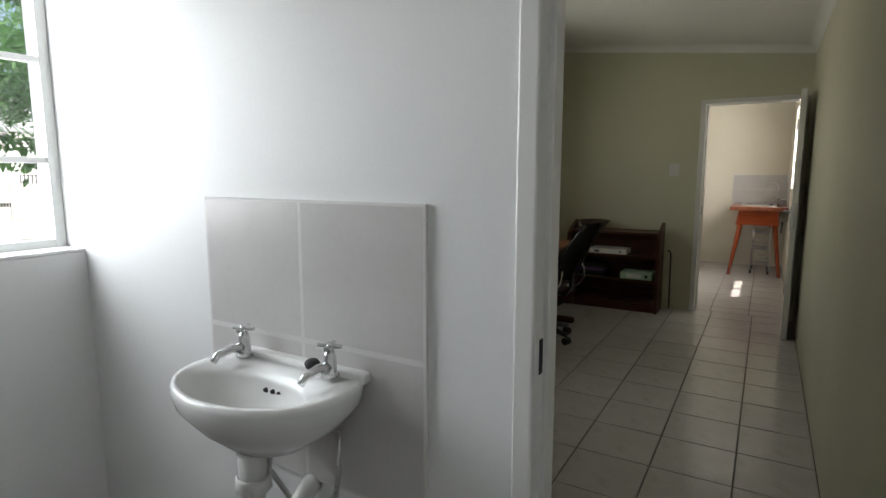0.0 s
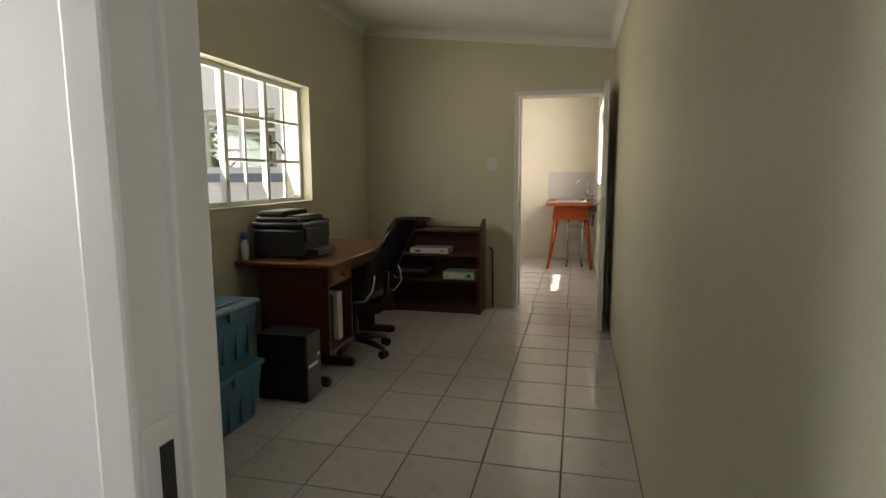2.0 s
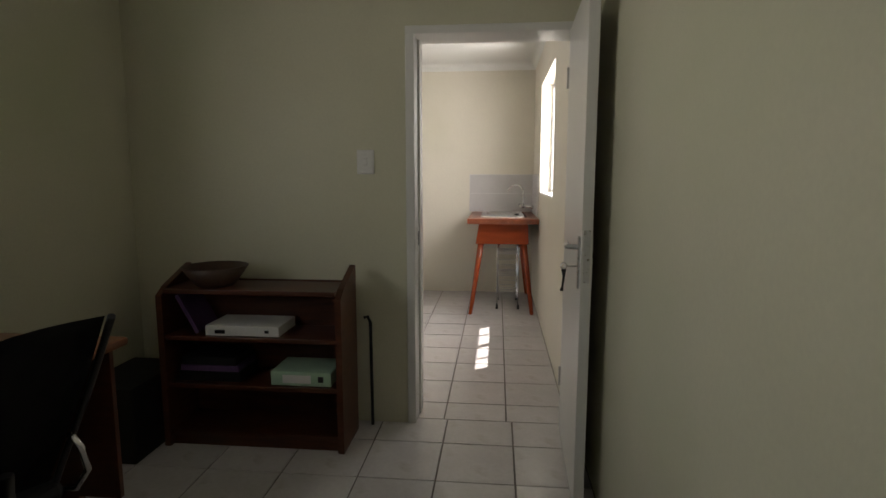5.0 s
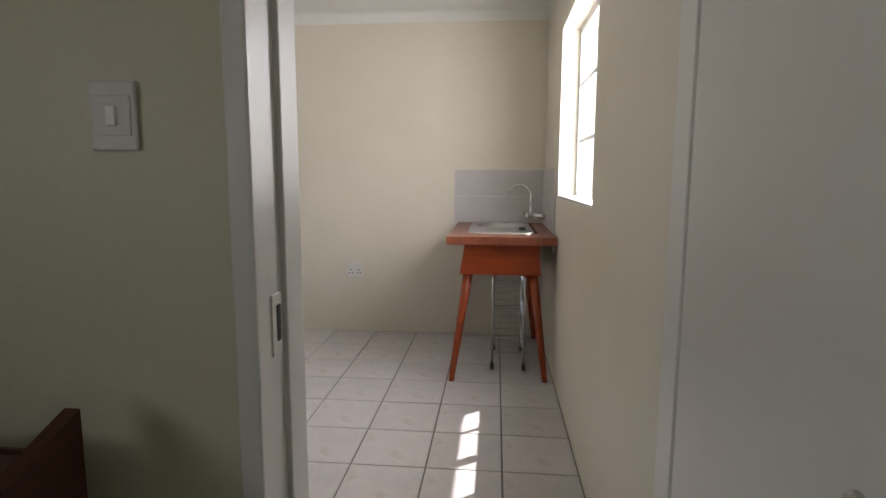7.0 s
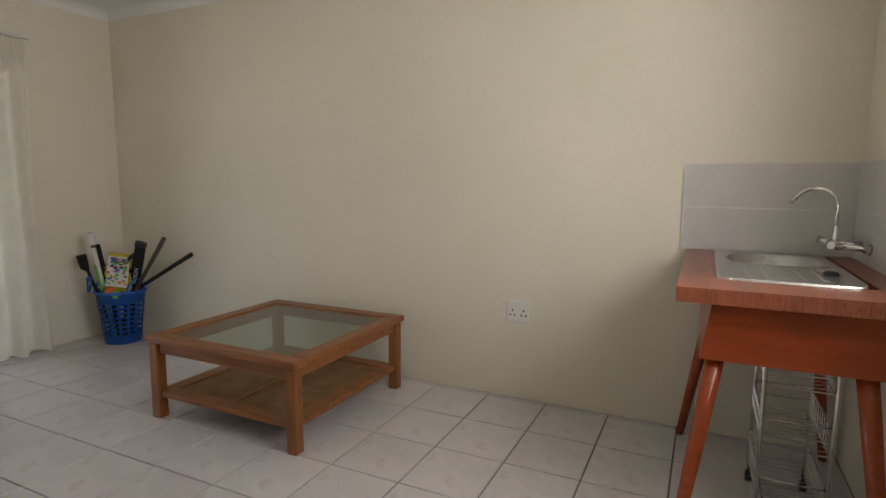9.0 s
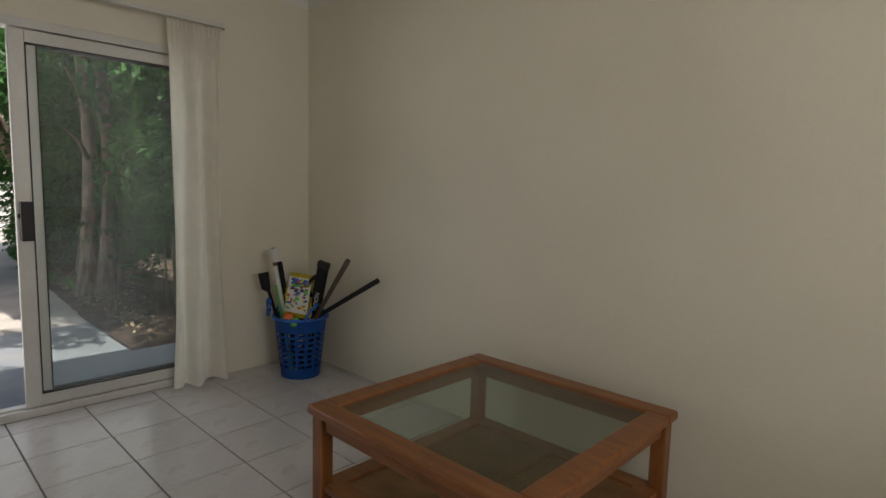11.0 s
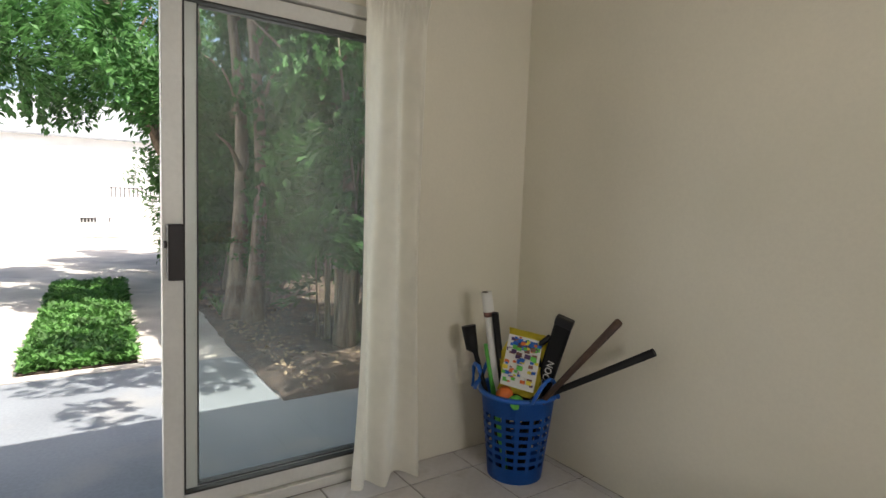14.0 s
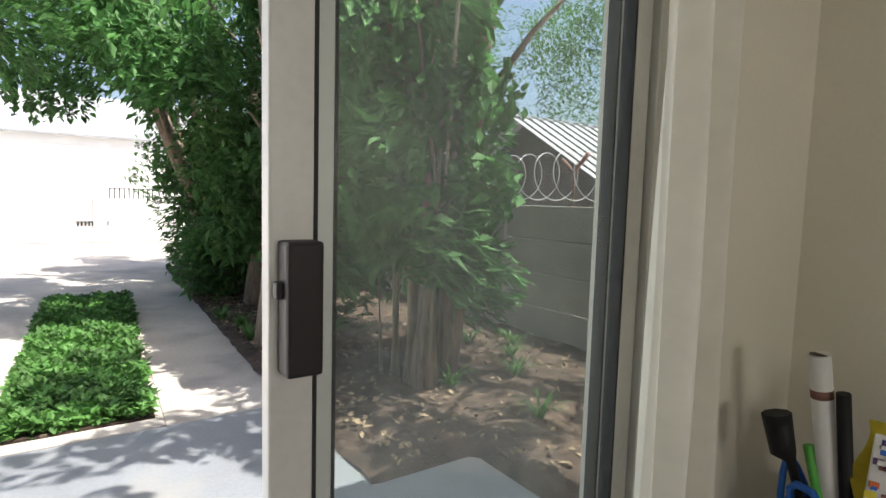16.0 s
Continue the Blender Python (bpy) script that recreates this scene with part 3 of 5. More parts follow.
bmesh.ops.transform(ring, matrix=pose(-0.078, 0.059, 0.985, 0, 90, 90), verts=ring.verts)
part("key", kb, M_STEEL, plate)
part("key_bow", ring, M_STEEL, plate)
part("hanging_key", tube([(-0.078, 0.06, 0.972), (-0.076, 0.065, 0.945), (-0.08, 0.072, 0.90), (-0.082, 0.08, 0.885)], 0.004, 8, [0.010, 0.005, 0.004, 0.008]), M_RUBBER, plate)
plate2 = part("handle_plate", B(0.019, 0.04, 0.90, 0.028, 0.078, 1.10, 0.003), M_STEEL, leaf, "brushed steel lever plate")
for hz in (0.25, 1.75):
    hb = bmesh.new()
    rod(hb, (-0.024, 0.722, hz), (-0.024, 0.722, hz + 0.1), 0.007)
    part("hinge", hb, M_STEEL, leaf)

# light switch and wall mark
sw = thing("light_switch", "white plastic light switch plate on the green wall", "switch", at=(0.786, STUDY_Y1, 1.40))
part("plate", B(-0.045, -0.010, -0.062, 0.045, 0.0, 0.062, 0.004), M_PAPER, sw)
part("rim", B(-0.036, -0.013, -0.036, 0.036, -0.008, 0.036, 0.002), M_PAPER, sw)
part("rocker", B(-0.010, -0.018, -0.018, 0.010, -0.011, 0.018, 0.002), M_GLOSS, sw)


def rotated(ob, deg):
    ob.rotation_euler = (0, 0, radians(deg))
    return ob


# desk
desk = thing("desk", "reddish wooden desk with one drawer and an open pedestal", "desk", at=(-0.475, 4.765, 0))
part("desktop", B(-0.02, -0.015, 0.732, 0.632, 1.28, 0.763, 0.012), M_WOODTOP, desk)
for y in (0.008, 0.352, 1.20):
    part("side_panel", B(0.15, y, 0.185, 0.61, y + 0.02, 0.731, 0.002), M_WOODDARK, desk)
part("back_panel", B(0.13, 0.029, 0.22, 0.148, 1.199, 0.731, 0.002), M_WOODDARK, desk)
part("shelf", B(0.15, 0.029, 0.19, 0.608, 0.351, 0.212, 0.002), M_WOODDARK, desk)
part("shelf", B(0.15, 0.029, 0.60, 0.590, 0.351, 0.615, 0.002), M_WOODDARK, desk)
part("apron", B(0.50, 0.373, 0.63, 0.52, 1.199, 0.731, 0.003), M_WOODDARK, desk)
for y in (-0.05, 0.335, 1.18):
    ft = part("foot", B(0.03, y, 0.0, 0.625, y + 0.065, 0.06, 0.024), M_WOODDARK, desk)
    part("upright", B(0.26, y + 0.03, 0.05, 0.44, y + 0.062, 0.19, 0.004), M_WOODDARK, ft)
dr = part("drawer", B(0.30, 0.030, 0.618, 0.618, 0.350, 0.728, 0.006), M_WOODTOP, desk)
part("drawer_panel", B(0.6175, 0.05, 0.636, 0.6215, 0.33, 0.71, 0.002), M_WOODTOP, dr)
kb = lathe([(0.0, 0.0), (0.008, 0.0), (0.009, 0.012), (0.016, 0.02), (0.014, 0.03), (0.0, 0.033)], (0, 0, 0), 14)
bmesh.ops.transform(kb, matrix=pose(0.621, 0.19, 0.672, 0, 90, 0), verts=kb.verts)
part("knob", kb, M_WOODTOP, dr)

folder = solid("lever_arch_file", B(-0.30, -0.035, 0.0, 0.0, 0.035, 0.32, 0.003), M_PAPER, "white card lever arch file standing in the desk pedestal", "file")
folder.matrix_world = pose(0.085, 5.05, 0.213, 0, 0, 0)
folder2 = solid("lever_arch_file", B(-0.30, -0.035, 0.0, 0.0, 0.035, 0.31, 0.003), M_BLACKMATT, "black card lever arch file standing in the desk pedestal", "file")
folder2.matrix_world = pose(0.06, 4.965, 0.213, 0, 0, 0)

# printer
pr = rotated(thing("printer", "black multifunction inkjet printer standing on the desk", "printer", at=(-0.425, 4.875, 0.764)), 1)
pr.scale = (0.93, 1.22, 1.24)
part("body", B(0.0, 0.0, 0.012, 0.37, 0.33, 0.155, 0.012), M_BLACK, pr)
part("scanner_body", B(-0.005, -0.004, 0.157, 0.375, 0.335, 0.19, 0.010), M_BLACK, pr)
part("lid", B(0.01, 0.01, 0.191, 0.33, 0.325, 0.215, 0.008), M_BLACK, pr)
part("document_feeder", B(0.02, 0.03, 0.213, 0.22, 0.30, 0.245, 0.012), M_BLACKMATT, pr)
cp = part("control_panel", B(0.355, 0.02, 0.085, 0.385, 0.31, 0.16, 0.006), M_BLACK, pr)
part("screen", B(0.384, 0.11, 0.105, 0.388, 0.20, 0.145, 0.001), M_DARKGREY, cp)
part("output_tray", B(0.33, 0.05, 0.012, 0.45, 0.28, 0.045, 0.008), M_BLACK, pr)
part("paper_support", B(0.23, 0.05, 0.213, 0.34, 0.28, 0.223, 0.003), M_DARKGREY, pr)
for fx, fy in ((0.03, 0.03), (0.34, 0.03), (0.03, 0.3), (0.34, 0.3)):
    part("foot", B(fx - 0.015, fy - 0.015, 0, fx + 0.015, fy + 0.015, 0.013, 0.002), M_RUBBER, pr)

bt = thing("spray_bottle", "clear bottle with a blue cap beside the printer", "bottle", at=(-0.458, 4.83, 0.764))
part("bottle", lathe([(0.0, 0), (0.024, 0.0), (0.026, 0.01), (0.026, 0.09), (0.012, 0.115), (0.012, 0.13)], (0, 0, 0), 16), M_PAPER, bt)
part("cap", lathe([(0.0145, 0.128), (0.02, 0.13), (0.02, 0.165), (0.012, 0.175), (0.0, 0.175)], (0, 0, 0), 16), M_BASKET, bt, "blue plastic cap")

# office chair
ch = rotated(thing("office_chair", "black mesh-back office chair with chrome arm loops", "chair", at=(0.03, 5.41, 0)), -8)
part("seat", B(-0.24, -0.22, 0.42, 0.20, 0.22, 0.48, 0.025), M_BLACKMATT, ch)
bm = bmesh.new()
cols = []
for i in range(9):
    v = i / 8
    x = 0.15 + 0.03 * math.sin(v * 2.4) + 0.21 * v * v
    w = 0.20 * (0.75 + 0.35 * math.sin(math.pi * min(1, v * 0.8 + 0.1)))
    cols.append([bm.verts.new((x + 0.045 * abs(u) ** 2, w * u, 0.50 + 0.48 * v)) for u in (-1, -0.6, -0.2, 0.2, 0.6, 1)])
for a, b in zip(cols, cols[1:]):
    for k in range(5):
        f = bm.faces.new((a[k], a[k + 1], b[k + 1], b[k]))
        f.smooth = True
bmesh.ops.solidify(bm, geom=list(bm.faces), thickness=0.022)
part("backrest", bm, M_BLACKMATT, ch)
for s in (-1, 1):
    pts = [(0.165 + 0.03 * math.sin(v * 2.4) + 0.21 * v * v + 0.05, s * 0.20 * (0.75 + 0.35 * math.sin(math.pi * min(1, v * 0.8 + 0.1))), 0.50 + 0.48 * v) for v in [i / 8 for i in range(9)]]
    part("back_frame", tube(pts, 0.010, 8), M_BLACK, ch)
    part("armrest", tube([(-0.16, s * 0.225, 0.44), (0.10, s * 0.23, 0.435), (0.22, s * 0.23, 0.45), (0.275, s * 0.22, 0.52), (0.28, s * 0.20, 0.60), (0.262, s * 0.185, 0.64)], 0.010, 8), M_CHROME, ch, "bent chrome arm loop")
part("back_bracket", tube([(0.05, 0, 0.41), (0.22, 0, 0.40), (0.27, 0, 0.46), (0.27, 0, 0.62)], 0.02, 8), M_BLACK, ch)
part("gas_column", tube([(0, 0, 0.10), (0, 0, 0.25), (0, 0, 0.251), (0, 0, 0.42)], 0.03, 14, [0.03, 0.03, 0.018, 0.018]), M_BLACK, ch)
for k in range(5):
    a = radians(72 * k - 11.5)
    c, s = math.cos(a), math.sin(a)
    leg = part("leg", tube([(0.02 * c, 0.02 * s, 0.115), (0.15 * c, 0.15 * s, 0.10), (0.27 * c, 0.27 * s, 0.075)], 0.02, 8, [0.03, 0.024, 0.018]), M_BLACK, ch)
    cb = bmesh.new()
    for off in (-0.016, 0.016):
        cx, cy = 0.27 * c - off * s, 0.27 * s + off * c
        rod(cb, (cx + 0.009 * s, cy - 0.009 * c, 0.031), (cx - 0.009 * s, cy + 0.009 * c, 0.031), 0.03, sides=16)
    rod(cb, (0.27 * c, 0.27 * s, 0.03), (0.27 * c, 0.27 * s, 0.08), 0.008)
    part("castor", cb, M_BLACK, leg)

# drawer tower, storage bins, black box
dt = rotated(thing("drawer_tower", "dark grey plastic drawer tower with a framed picture on top", "drawers", at=(-0.345, 3.265, 0)), 0)
dt.scale = (1, 1, 1.02)
part("carcass", B(0.0, 0.0, 0.02, 0.40, 0.47, 0.62, 0.01), M_BLACKMATT, dt)
part("top", B(-0.01, -0.012, 0.62, 0.425, 0.482, 0.645, 0.008), M_BLACKMATT, dt)
for z in (0.03, 0.225, 0.42):
    d = part("drawer", B(0.39, 0.012, z, 0.425, 0.458, z + 0.188, 0.012), M_DARKGREY, dt)
    part("pull", B(0.424, 0.235, z + 0.10, 0.432, 0.325, z + 0.128, 0.004), M_PAPER, d, "pale moulded drawer pull")
pic = rotated(thing("framed_picture", "gilt-framed faded picture lying flat on the drawers", "picture", at=(-0.335, 3.265, 0.659)), -2)
for a in ((0.0, 0.0, 0.36, 0.03), (0.0, 0.43, 0.36, 0.46), (0.0, 0.031, 0.03, 0.429), (0.33, 0.031, 0.36, 0.429)):
    part("frame_bar", B(a[0], a[1], 0.0, a[2], a[3], 0.022, 0.005), M_GOLD, pic)
part("picture", B(0.028, 0.028, 0.004, 0.332, 0.432, 0.012), M_PICTURE, pic)


def storage_bin(at, turn, size):
    ob = rotated(thing("storage_bin", "blue plastic storage bin with a clip-on lid, stacked", "bin", "stacked storage bins", at=at), turn)
    w, d, h = size
    t = 0.02
    lv = []
    for k, z in ((-t, 0.0), (0.0, h * 0.5), (0.012, h - 0.03), (0.012, h)):
        lv.append([(-k + sx * (w + 2 * k), -k + sy * (d + 2 * k), z) for sx, sy in ((0, 0), (1, 0), (1, 1), (0, 1))])
    bm = loft(lv)
    for f in bm.faces:
        f.smooth = False
    part("tub", bm, M_BLUEBIN, ob)
    lid = part("lid", B(-0.03, -0.03, h, w + 0.03, d + 0.03, h + 0.03, 0.012), M_BLUEBIN, ob)
    part("lid_rim", B(0.03, 0.03, h + 0.028, w - 0.03, d - 0.03, h + 0.04, 0.008), M_BLUEBIN, lid)
    part("clip", B(w + 0.015, d * 0.42, h - 0.04, w + 0.035, d * 0.58, h + 0.022, 0.004), M_BLUEBIN, ob)
    for k in range(4):
        part("rib", B(w - 0.01, 0.06 + k * d / 4.2, 0.03, w + 0.006, 0.075 + k * d / 4.2, h - 0.04, 0.002), M_BLUEBIN, ob)
    return ob


storage_bin((-0.42, 3.85, 0.0), 0, (0.36, 0.44, 0.285))
storage_bin((-0.44, 3.86, 0.326), 1, (0.36, 0.45, 0.285))
bx = thing("computer_tower", "black computer tower standing on the floor beside the desk", "computer", at=(-0.175, 4.465, 0))
part("case", B(0.0, 0.0, 0.012, 0.30, 0.18, 0.40, 0.006), M_BLACKMATT, bx)
part("front", B(0.299, 0.004, 0.014, 0.313, 0.176, 0.397, 0.006), M_BLACK, bx)
part("drive_bay", B(0.313, 0.02, 0.33, 0.3145, 0.16, 0.37, 0.0005), M_DARKGREY, bx)
part("label", B(0.313, 0.02, 0.205, 0.315, 0.13, 0.222), M_PAPER, bx)
part("label", B(0.313, 0.13, 0.25, 0.315, 0.16, 0.268), M_PAPER, bx)
for fx in (0.03, 0.25):
    part("foot", B(fx, 0.02, 0.0, fx + 0.03, 0.16, 0.0125, 0.002), M_RUBBER, bx)

# bookshelf
bs = thing("bookshelf", "low dark reddish wooden bookshelf, half full", "shelf", at=(-0.165, 6.69, 0))
for x0 in (0.0, 0.88):
    part("side_panel", prism([(0.0, 0.0), (0.28, 0.0), (0.28, 0.88), (0.06, 0.80), (0.0, 0.76)], "x", x0, x0 + 0.03), M_WOODDARK, bs)
for z in (0.06, 0.30, 0.54, 0.77):
    part("shelf", B(0.031, 0.01, z, 0.879, 0.27, z + 0.022, 0.003), M_WOODDARK, bs)
part("plinth", B(0.031, 0.03, 0.0, 0.879, 0.05, 0.059, 0.002), M_WOODDARK, bs)
part("back_panel", B(0.031, 0.272, 0.03, 0.879, 0.279, 0.80), M_WOODDARK, bs)
bowl = solid("bowl", lathe([(0.0, 0.0), (0.09, 0.0), (0.10, 0.01), (0.16, 0.095), (0.15, 0.097), (0.09, 0.02), (0.0, 0.018)], (0, 0, 0), 32), M_BOWL, "dark carved wooden bowl on top of the bookshelf", "bowl")
bowl.matrix_world = pose(0.07, 6.83, 0.793)
dvd = thing("media_box", "slim silver disc player lying on the shelf", "electronics", at=(0.06, 6.72, 0.563))
part("case", B(0, 0, 0, 0.37, 0.22, 0.05, 0.004), M_PAPER, dvd)
part("panel", B(0.05, -0.003, 0.012, 0.10, 0.001, 0.03), M_BLACK, dvd)
part("button", B(0.30, -0.004, 0.018, 0.32, 0.001, 0.032, 0.001), M_BLACK, dvd)
lf = thing("lever_arch_file", "pale green lever arch file lying on the shelf", "file", at=(0.38, 6.72, 0.323))
part("case", B(0, 0, 0, 0.30, 0.22, 0.07, 0.004), M_BINDER, lf)
part("label", B(0.06, -0.003, 0.015, 0.2, 0.001, 0.055), M_PAPER, lf)
part("finger_ring", B(0.235, -0.003, 0.022, 0.262, 0.001, 0.05, 0.001), M_BLACK, lf)
for k, (m, w) in enumerate(((M_BLACKMATT, 0.05), (M_PURPLE, 0.03), (M_BLACKMATT, 0.04))):
    b = solid("book", B(0, 0, 0, 0.32 - 0.02 * k, 0.2, w, 0.003), m, "dark hardback book lying in a pile", "book", "books on the shelf")
    b.matrix_world = pose(-0.10 + 0.01 * k, 6.74, 0.323 + sum((0.05, 0.03, 0.04)[:k]) + 0.001 * k)
mag = solid("magazine", B(0, 0, 0, 0.02, 0.2, 0.21, 0.002), M_PURPLE, "purple magazine leaning on the shelf side", "magazine")
mag.matrix_world = pose(0.0, 6.74, 0.563, 0, -28, 0)
bk = solid("storage_box", B(-0.48, 6.5, 0.0, -0.19, 6.95, 0.36, 0.006), M_BLACKMATT, "dark cardboard box between desk and bookshelf", "box")
stick = solid("walking_stick", tube([(0.81, 7.02, 0.002), (0.805, 7.03, 0.35), (0.80, 7.045, 0.56), (0.785, 7.045, 0.59), (0.765, 7.04, 0.585)], 0.009, 8), M_BLACK, "thin dark walking stick leaning on the wall", "stick")

# ---------- kitchen ----------
tb = thing("sink_table", "orange-red varnished wooden table with splayed legs under the sink", "table", at=(0, 0, 0))
ap = [(1.26, 0.68), (1.765, 0.68), (1.735, 0.875), (1.29, 0.875)]
for y0, y1 in ((9.505, 9.525), (10.415, 10.435)):
    part("apron", prism(ap, "y", y0, y1), M_REDWOOD, tb)
for xs in ((1.26, 1.28, 1.29), (1.745, 1.765, 1.735)):
    bm = prism([(9.526, 0.68), (10.414, 0.68), (10.414, 0.875), (9.526, 0.875)], "x", xs[0], xs[1])
    for v in bm.verts:
        v.co.x += (xs[2] - xs[0]) * (1 if v.co.z > 0.8 else 0) * (1 if xs[2] > xs[0] else 1)
    part("apron", bm, M_REDWOOD, tb)
for (fx, fy), (tx, ty) in (((1.215, 9.46), (1.315, 9.56)), ((1.805, 9.50), (1.715, 9.56)), ((1.20, 10.45), (1.315, 10.39)), ((1.80, 10.45), (1.715, 10.39))):
    q = tube([(fx, fy, 0.0), (fx, fy, 0.004), (fx + (tx - fx) * 0.5, fy + (ty - fy) * 0.5, 0.36), (tx, ty, 0.72)], 0.03, 14, [0.015, 0.018, 0.025, 0.031])
    part("leg", q, M_REDWOOD, tb)

top = thing("worktop", "reddish wood block worktop with an inset steel sink", "worktop", at=(0, 0, 0))
SX0, SX1, SY0, SY1 = 1.305, 1.725, 9.64, 10.48
for k in range(7):
    xa = 1.182 + k * (1.852 - 1.182) / 7
    xb = xa + (1.852 - 1.182) / 7 - 0.0004
    for ya, yb in ((9.44, SY0 + 0.02), (SY0 + 0.02, SY1 - 0.02), (SY1 - 0.02, 10.518)):
        if ya == SY0 + 0.02 and xb > SX0 + 0.07 and xa < SX1 - 0.03:
            continue
        part("block", B(xa, ya + 0.0002, 0.876, xb, yb - 0.0002, 0.925, 0.0006), M_BLOCK, top)

sk = thing("kitchen_sink", "stainless steel inset sink with an oval bowl and drainer", "sink", at=(0, 0, 0))


def oval(cx, cy, rx, ry, z, n=40, p=2.6):
    out = []
    for k in range(n):
        a = math.tau * k / n
        c, s = math.cos(a), math.sin(a)
        out.append((cx + rx * math.copysign(abs(c) ** (2 / p), c), cy + ry * math.copysign(abs(s) ** (2 / p), s), z))
    return out


cx, cy = (SX0 + SX1) / 2, (SY0 + SY1) / 2
bowl_y = cy + 0.19
part("rim", loft([oval(cx, cy, 0.215, 0.425, 0.9245, p=16), oval(cx, cy, 0.214, 0.424, 0.934, p=16), oval(cx, cy, 0.205, 0.414, 0.9325, p=16), oval(cx, bowl_y + 0.015, 0.178, 0.20, 0.931, p=4), oval(cx, bowl_y + 0.015, 0.168, 0.185, 0.925), oval(cx, bowl_y + 0.015, 0.155, 0.172, 0.82), oval(cx, bowl_y + 0.015, 0.10, 0.12, 0.80), oval(cx, bowl_y + 0.015, 0.02, 0.025, 0.797)], cap=False), M_STEEL, sk)
part("waste_outlet", lathe([(0.0, 0.0), (0.03, 0.0), (0.033, 0.003), (0.02, 0.004), (0.0, 0.002)], (cx, bowl_y, 0.80), 20), M_CHROME, sk)
for k in range(5):
    part("drain_groove", B(cx - 0.12 + k * 0.055, cy - 0.35, 0.9315, cx - 0.105 + k * 0.055, cy - 0.12, 0.9345, 0.001), M_STEEL, sk)
part("waste_plug", lathe([(0.0, 0.012), (0.018, 0.012), (0.024, 0.006), (0.026, 0.0)], (1.66, 9.86, 0.933), 16), M_RUBBER, sk, "black rubber plug on its chain")
part("plug_chain", tube([(1.655, 9.87, 0.942), (1.62, 9.93, 0.938), (1.64, 9.99, 0.938), (1.69, 10.03, 0.938)], 0.003, 6), M_CHROME, sk)

mx = thing("sink_mixer", "chrome wall-mounted mixer tap with a swan neck", "tap", at=(1.846, 10.30, 1.0))
part("body", tube([(-0.105, -0.085, 0), (-0.105, 0.085, 0)], 0.017, 14), M_CHROME, mx)
for y in (-0.075, 0.075):
    part("wall_arm", tube([(-0.105, y, 0), (-0.03, y, -0.005), (0.0, y, -0.01)], 0.014, 12, [0.014, 0.012, 0.024]), M_CHROME, mx)
    part("handle", tube([(-0.105, y * 1.15, 0), (-0.125, y * 1.55, 0.004), (-0.14, y * 1.75, 0.008)], 0.012, 10, [0.015, 0.012, 0.016]), M_CHROME, mx)
part("spout_collar", tube([(-0.105, 0, 0.01), (-0.105, 0, 0.03), (-0.105, 0, 0.075)], 0.013, 12, [0.017, 0.013, 0.012]), M_CHROME, mx)
pts = [(-0.105, 0, 0.02), (-0.105, 0, 0.11)] + [(-0.185 + 0.08 * math.cos(a), 0.0, 0.15 + 0.08 * math.sin(a)) for a in [i * math.pi / 10 for i in range(0, 9)]] + [(-0.272, 0, 0.165)]
part("spout", tube(pts, 0.0085, 10), M_CHROME, mx)

for nm, lo in (("splashback_end", 0), ("splashback_side", 1)):
    sp = tagged(new(nm), "grey ceramic wall tiles above the kitchen sink", "", "", "structure")
    zs = ((0.928, 1.128), (1.134, 1.338))
    if lo == 0:
        part("grout_bed", B(1.148, KIT_Y1 - 0.0116, 0.9265, 1.851, KIT_Y1 + 0.002, 1.343, 0.001), M_WGROUT, sp)
        for xa, xb in ((1.154, 1.8475),):
            for za, zb in zs:
                part("tile", B(xa, KIT_Y1 - 0.012, za, xb, KIT_Y1 - 0.002, zb, 0.002), M_WTILE, sp)
    else:
        part("grout_bed", B(KIT_X1 - 0.0116, 9.672, 0.80, KIT_X1 + 0.002, KIT_Y1 - 0.013, 1.343, 0.001), M_WGROUT, sp)
        for ya, yb in ((9.678, 9.955), (9.959, 10.23), (10.234, 10.515)):
            for za, zb in ((0.806, 1.128), (1.134, 1.338)):
                part("tile", B(KIT_X1 - 0.012, ya, za, KIT_X1 - 0.002, yb, zb, 0.002), M_WTILE, sp)

# wire trolley under the table
tr = thing("wire_trolley", "chrome wire vegetable trolley on castors under the sink", "trolley", at=(1.575, 9.90, 0))
for px, py in ((-0.105, -0.205), (0.105, -0.205), (-0.095, 0.205), (0.1, 0.205)):
    bm = tube([(px, py, 0.06), (px, py, 0.62), (px * 0.8, py, 0.66)], 0.008, 8)
    ps = part("post", bm, M_CHROME, tr)
    cb = bmesh.new()
    rod(cb, (px - 0.012, py, 0.024), (px + 0.012, py, 0.024), 0.023, sides=14)
    rod(cb, (px, py, 0.03), (px, py, 0.062), 0.006)
    part("castor", cb, M_BLACK, ps)
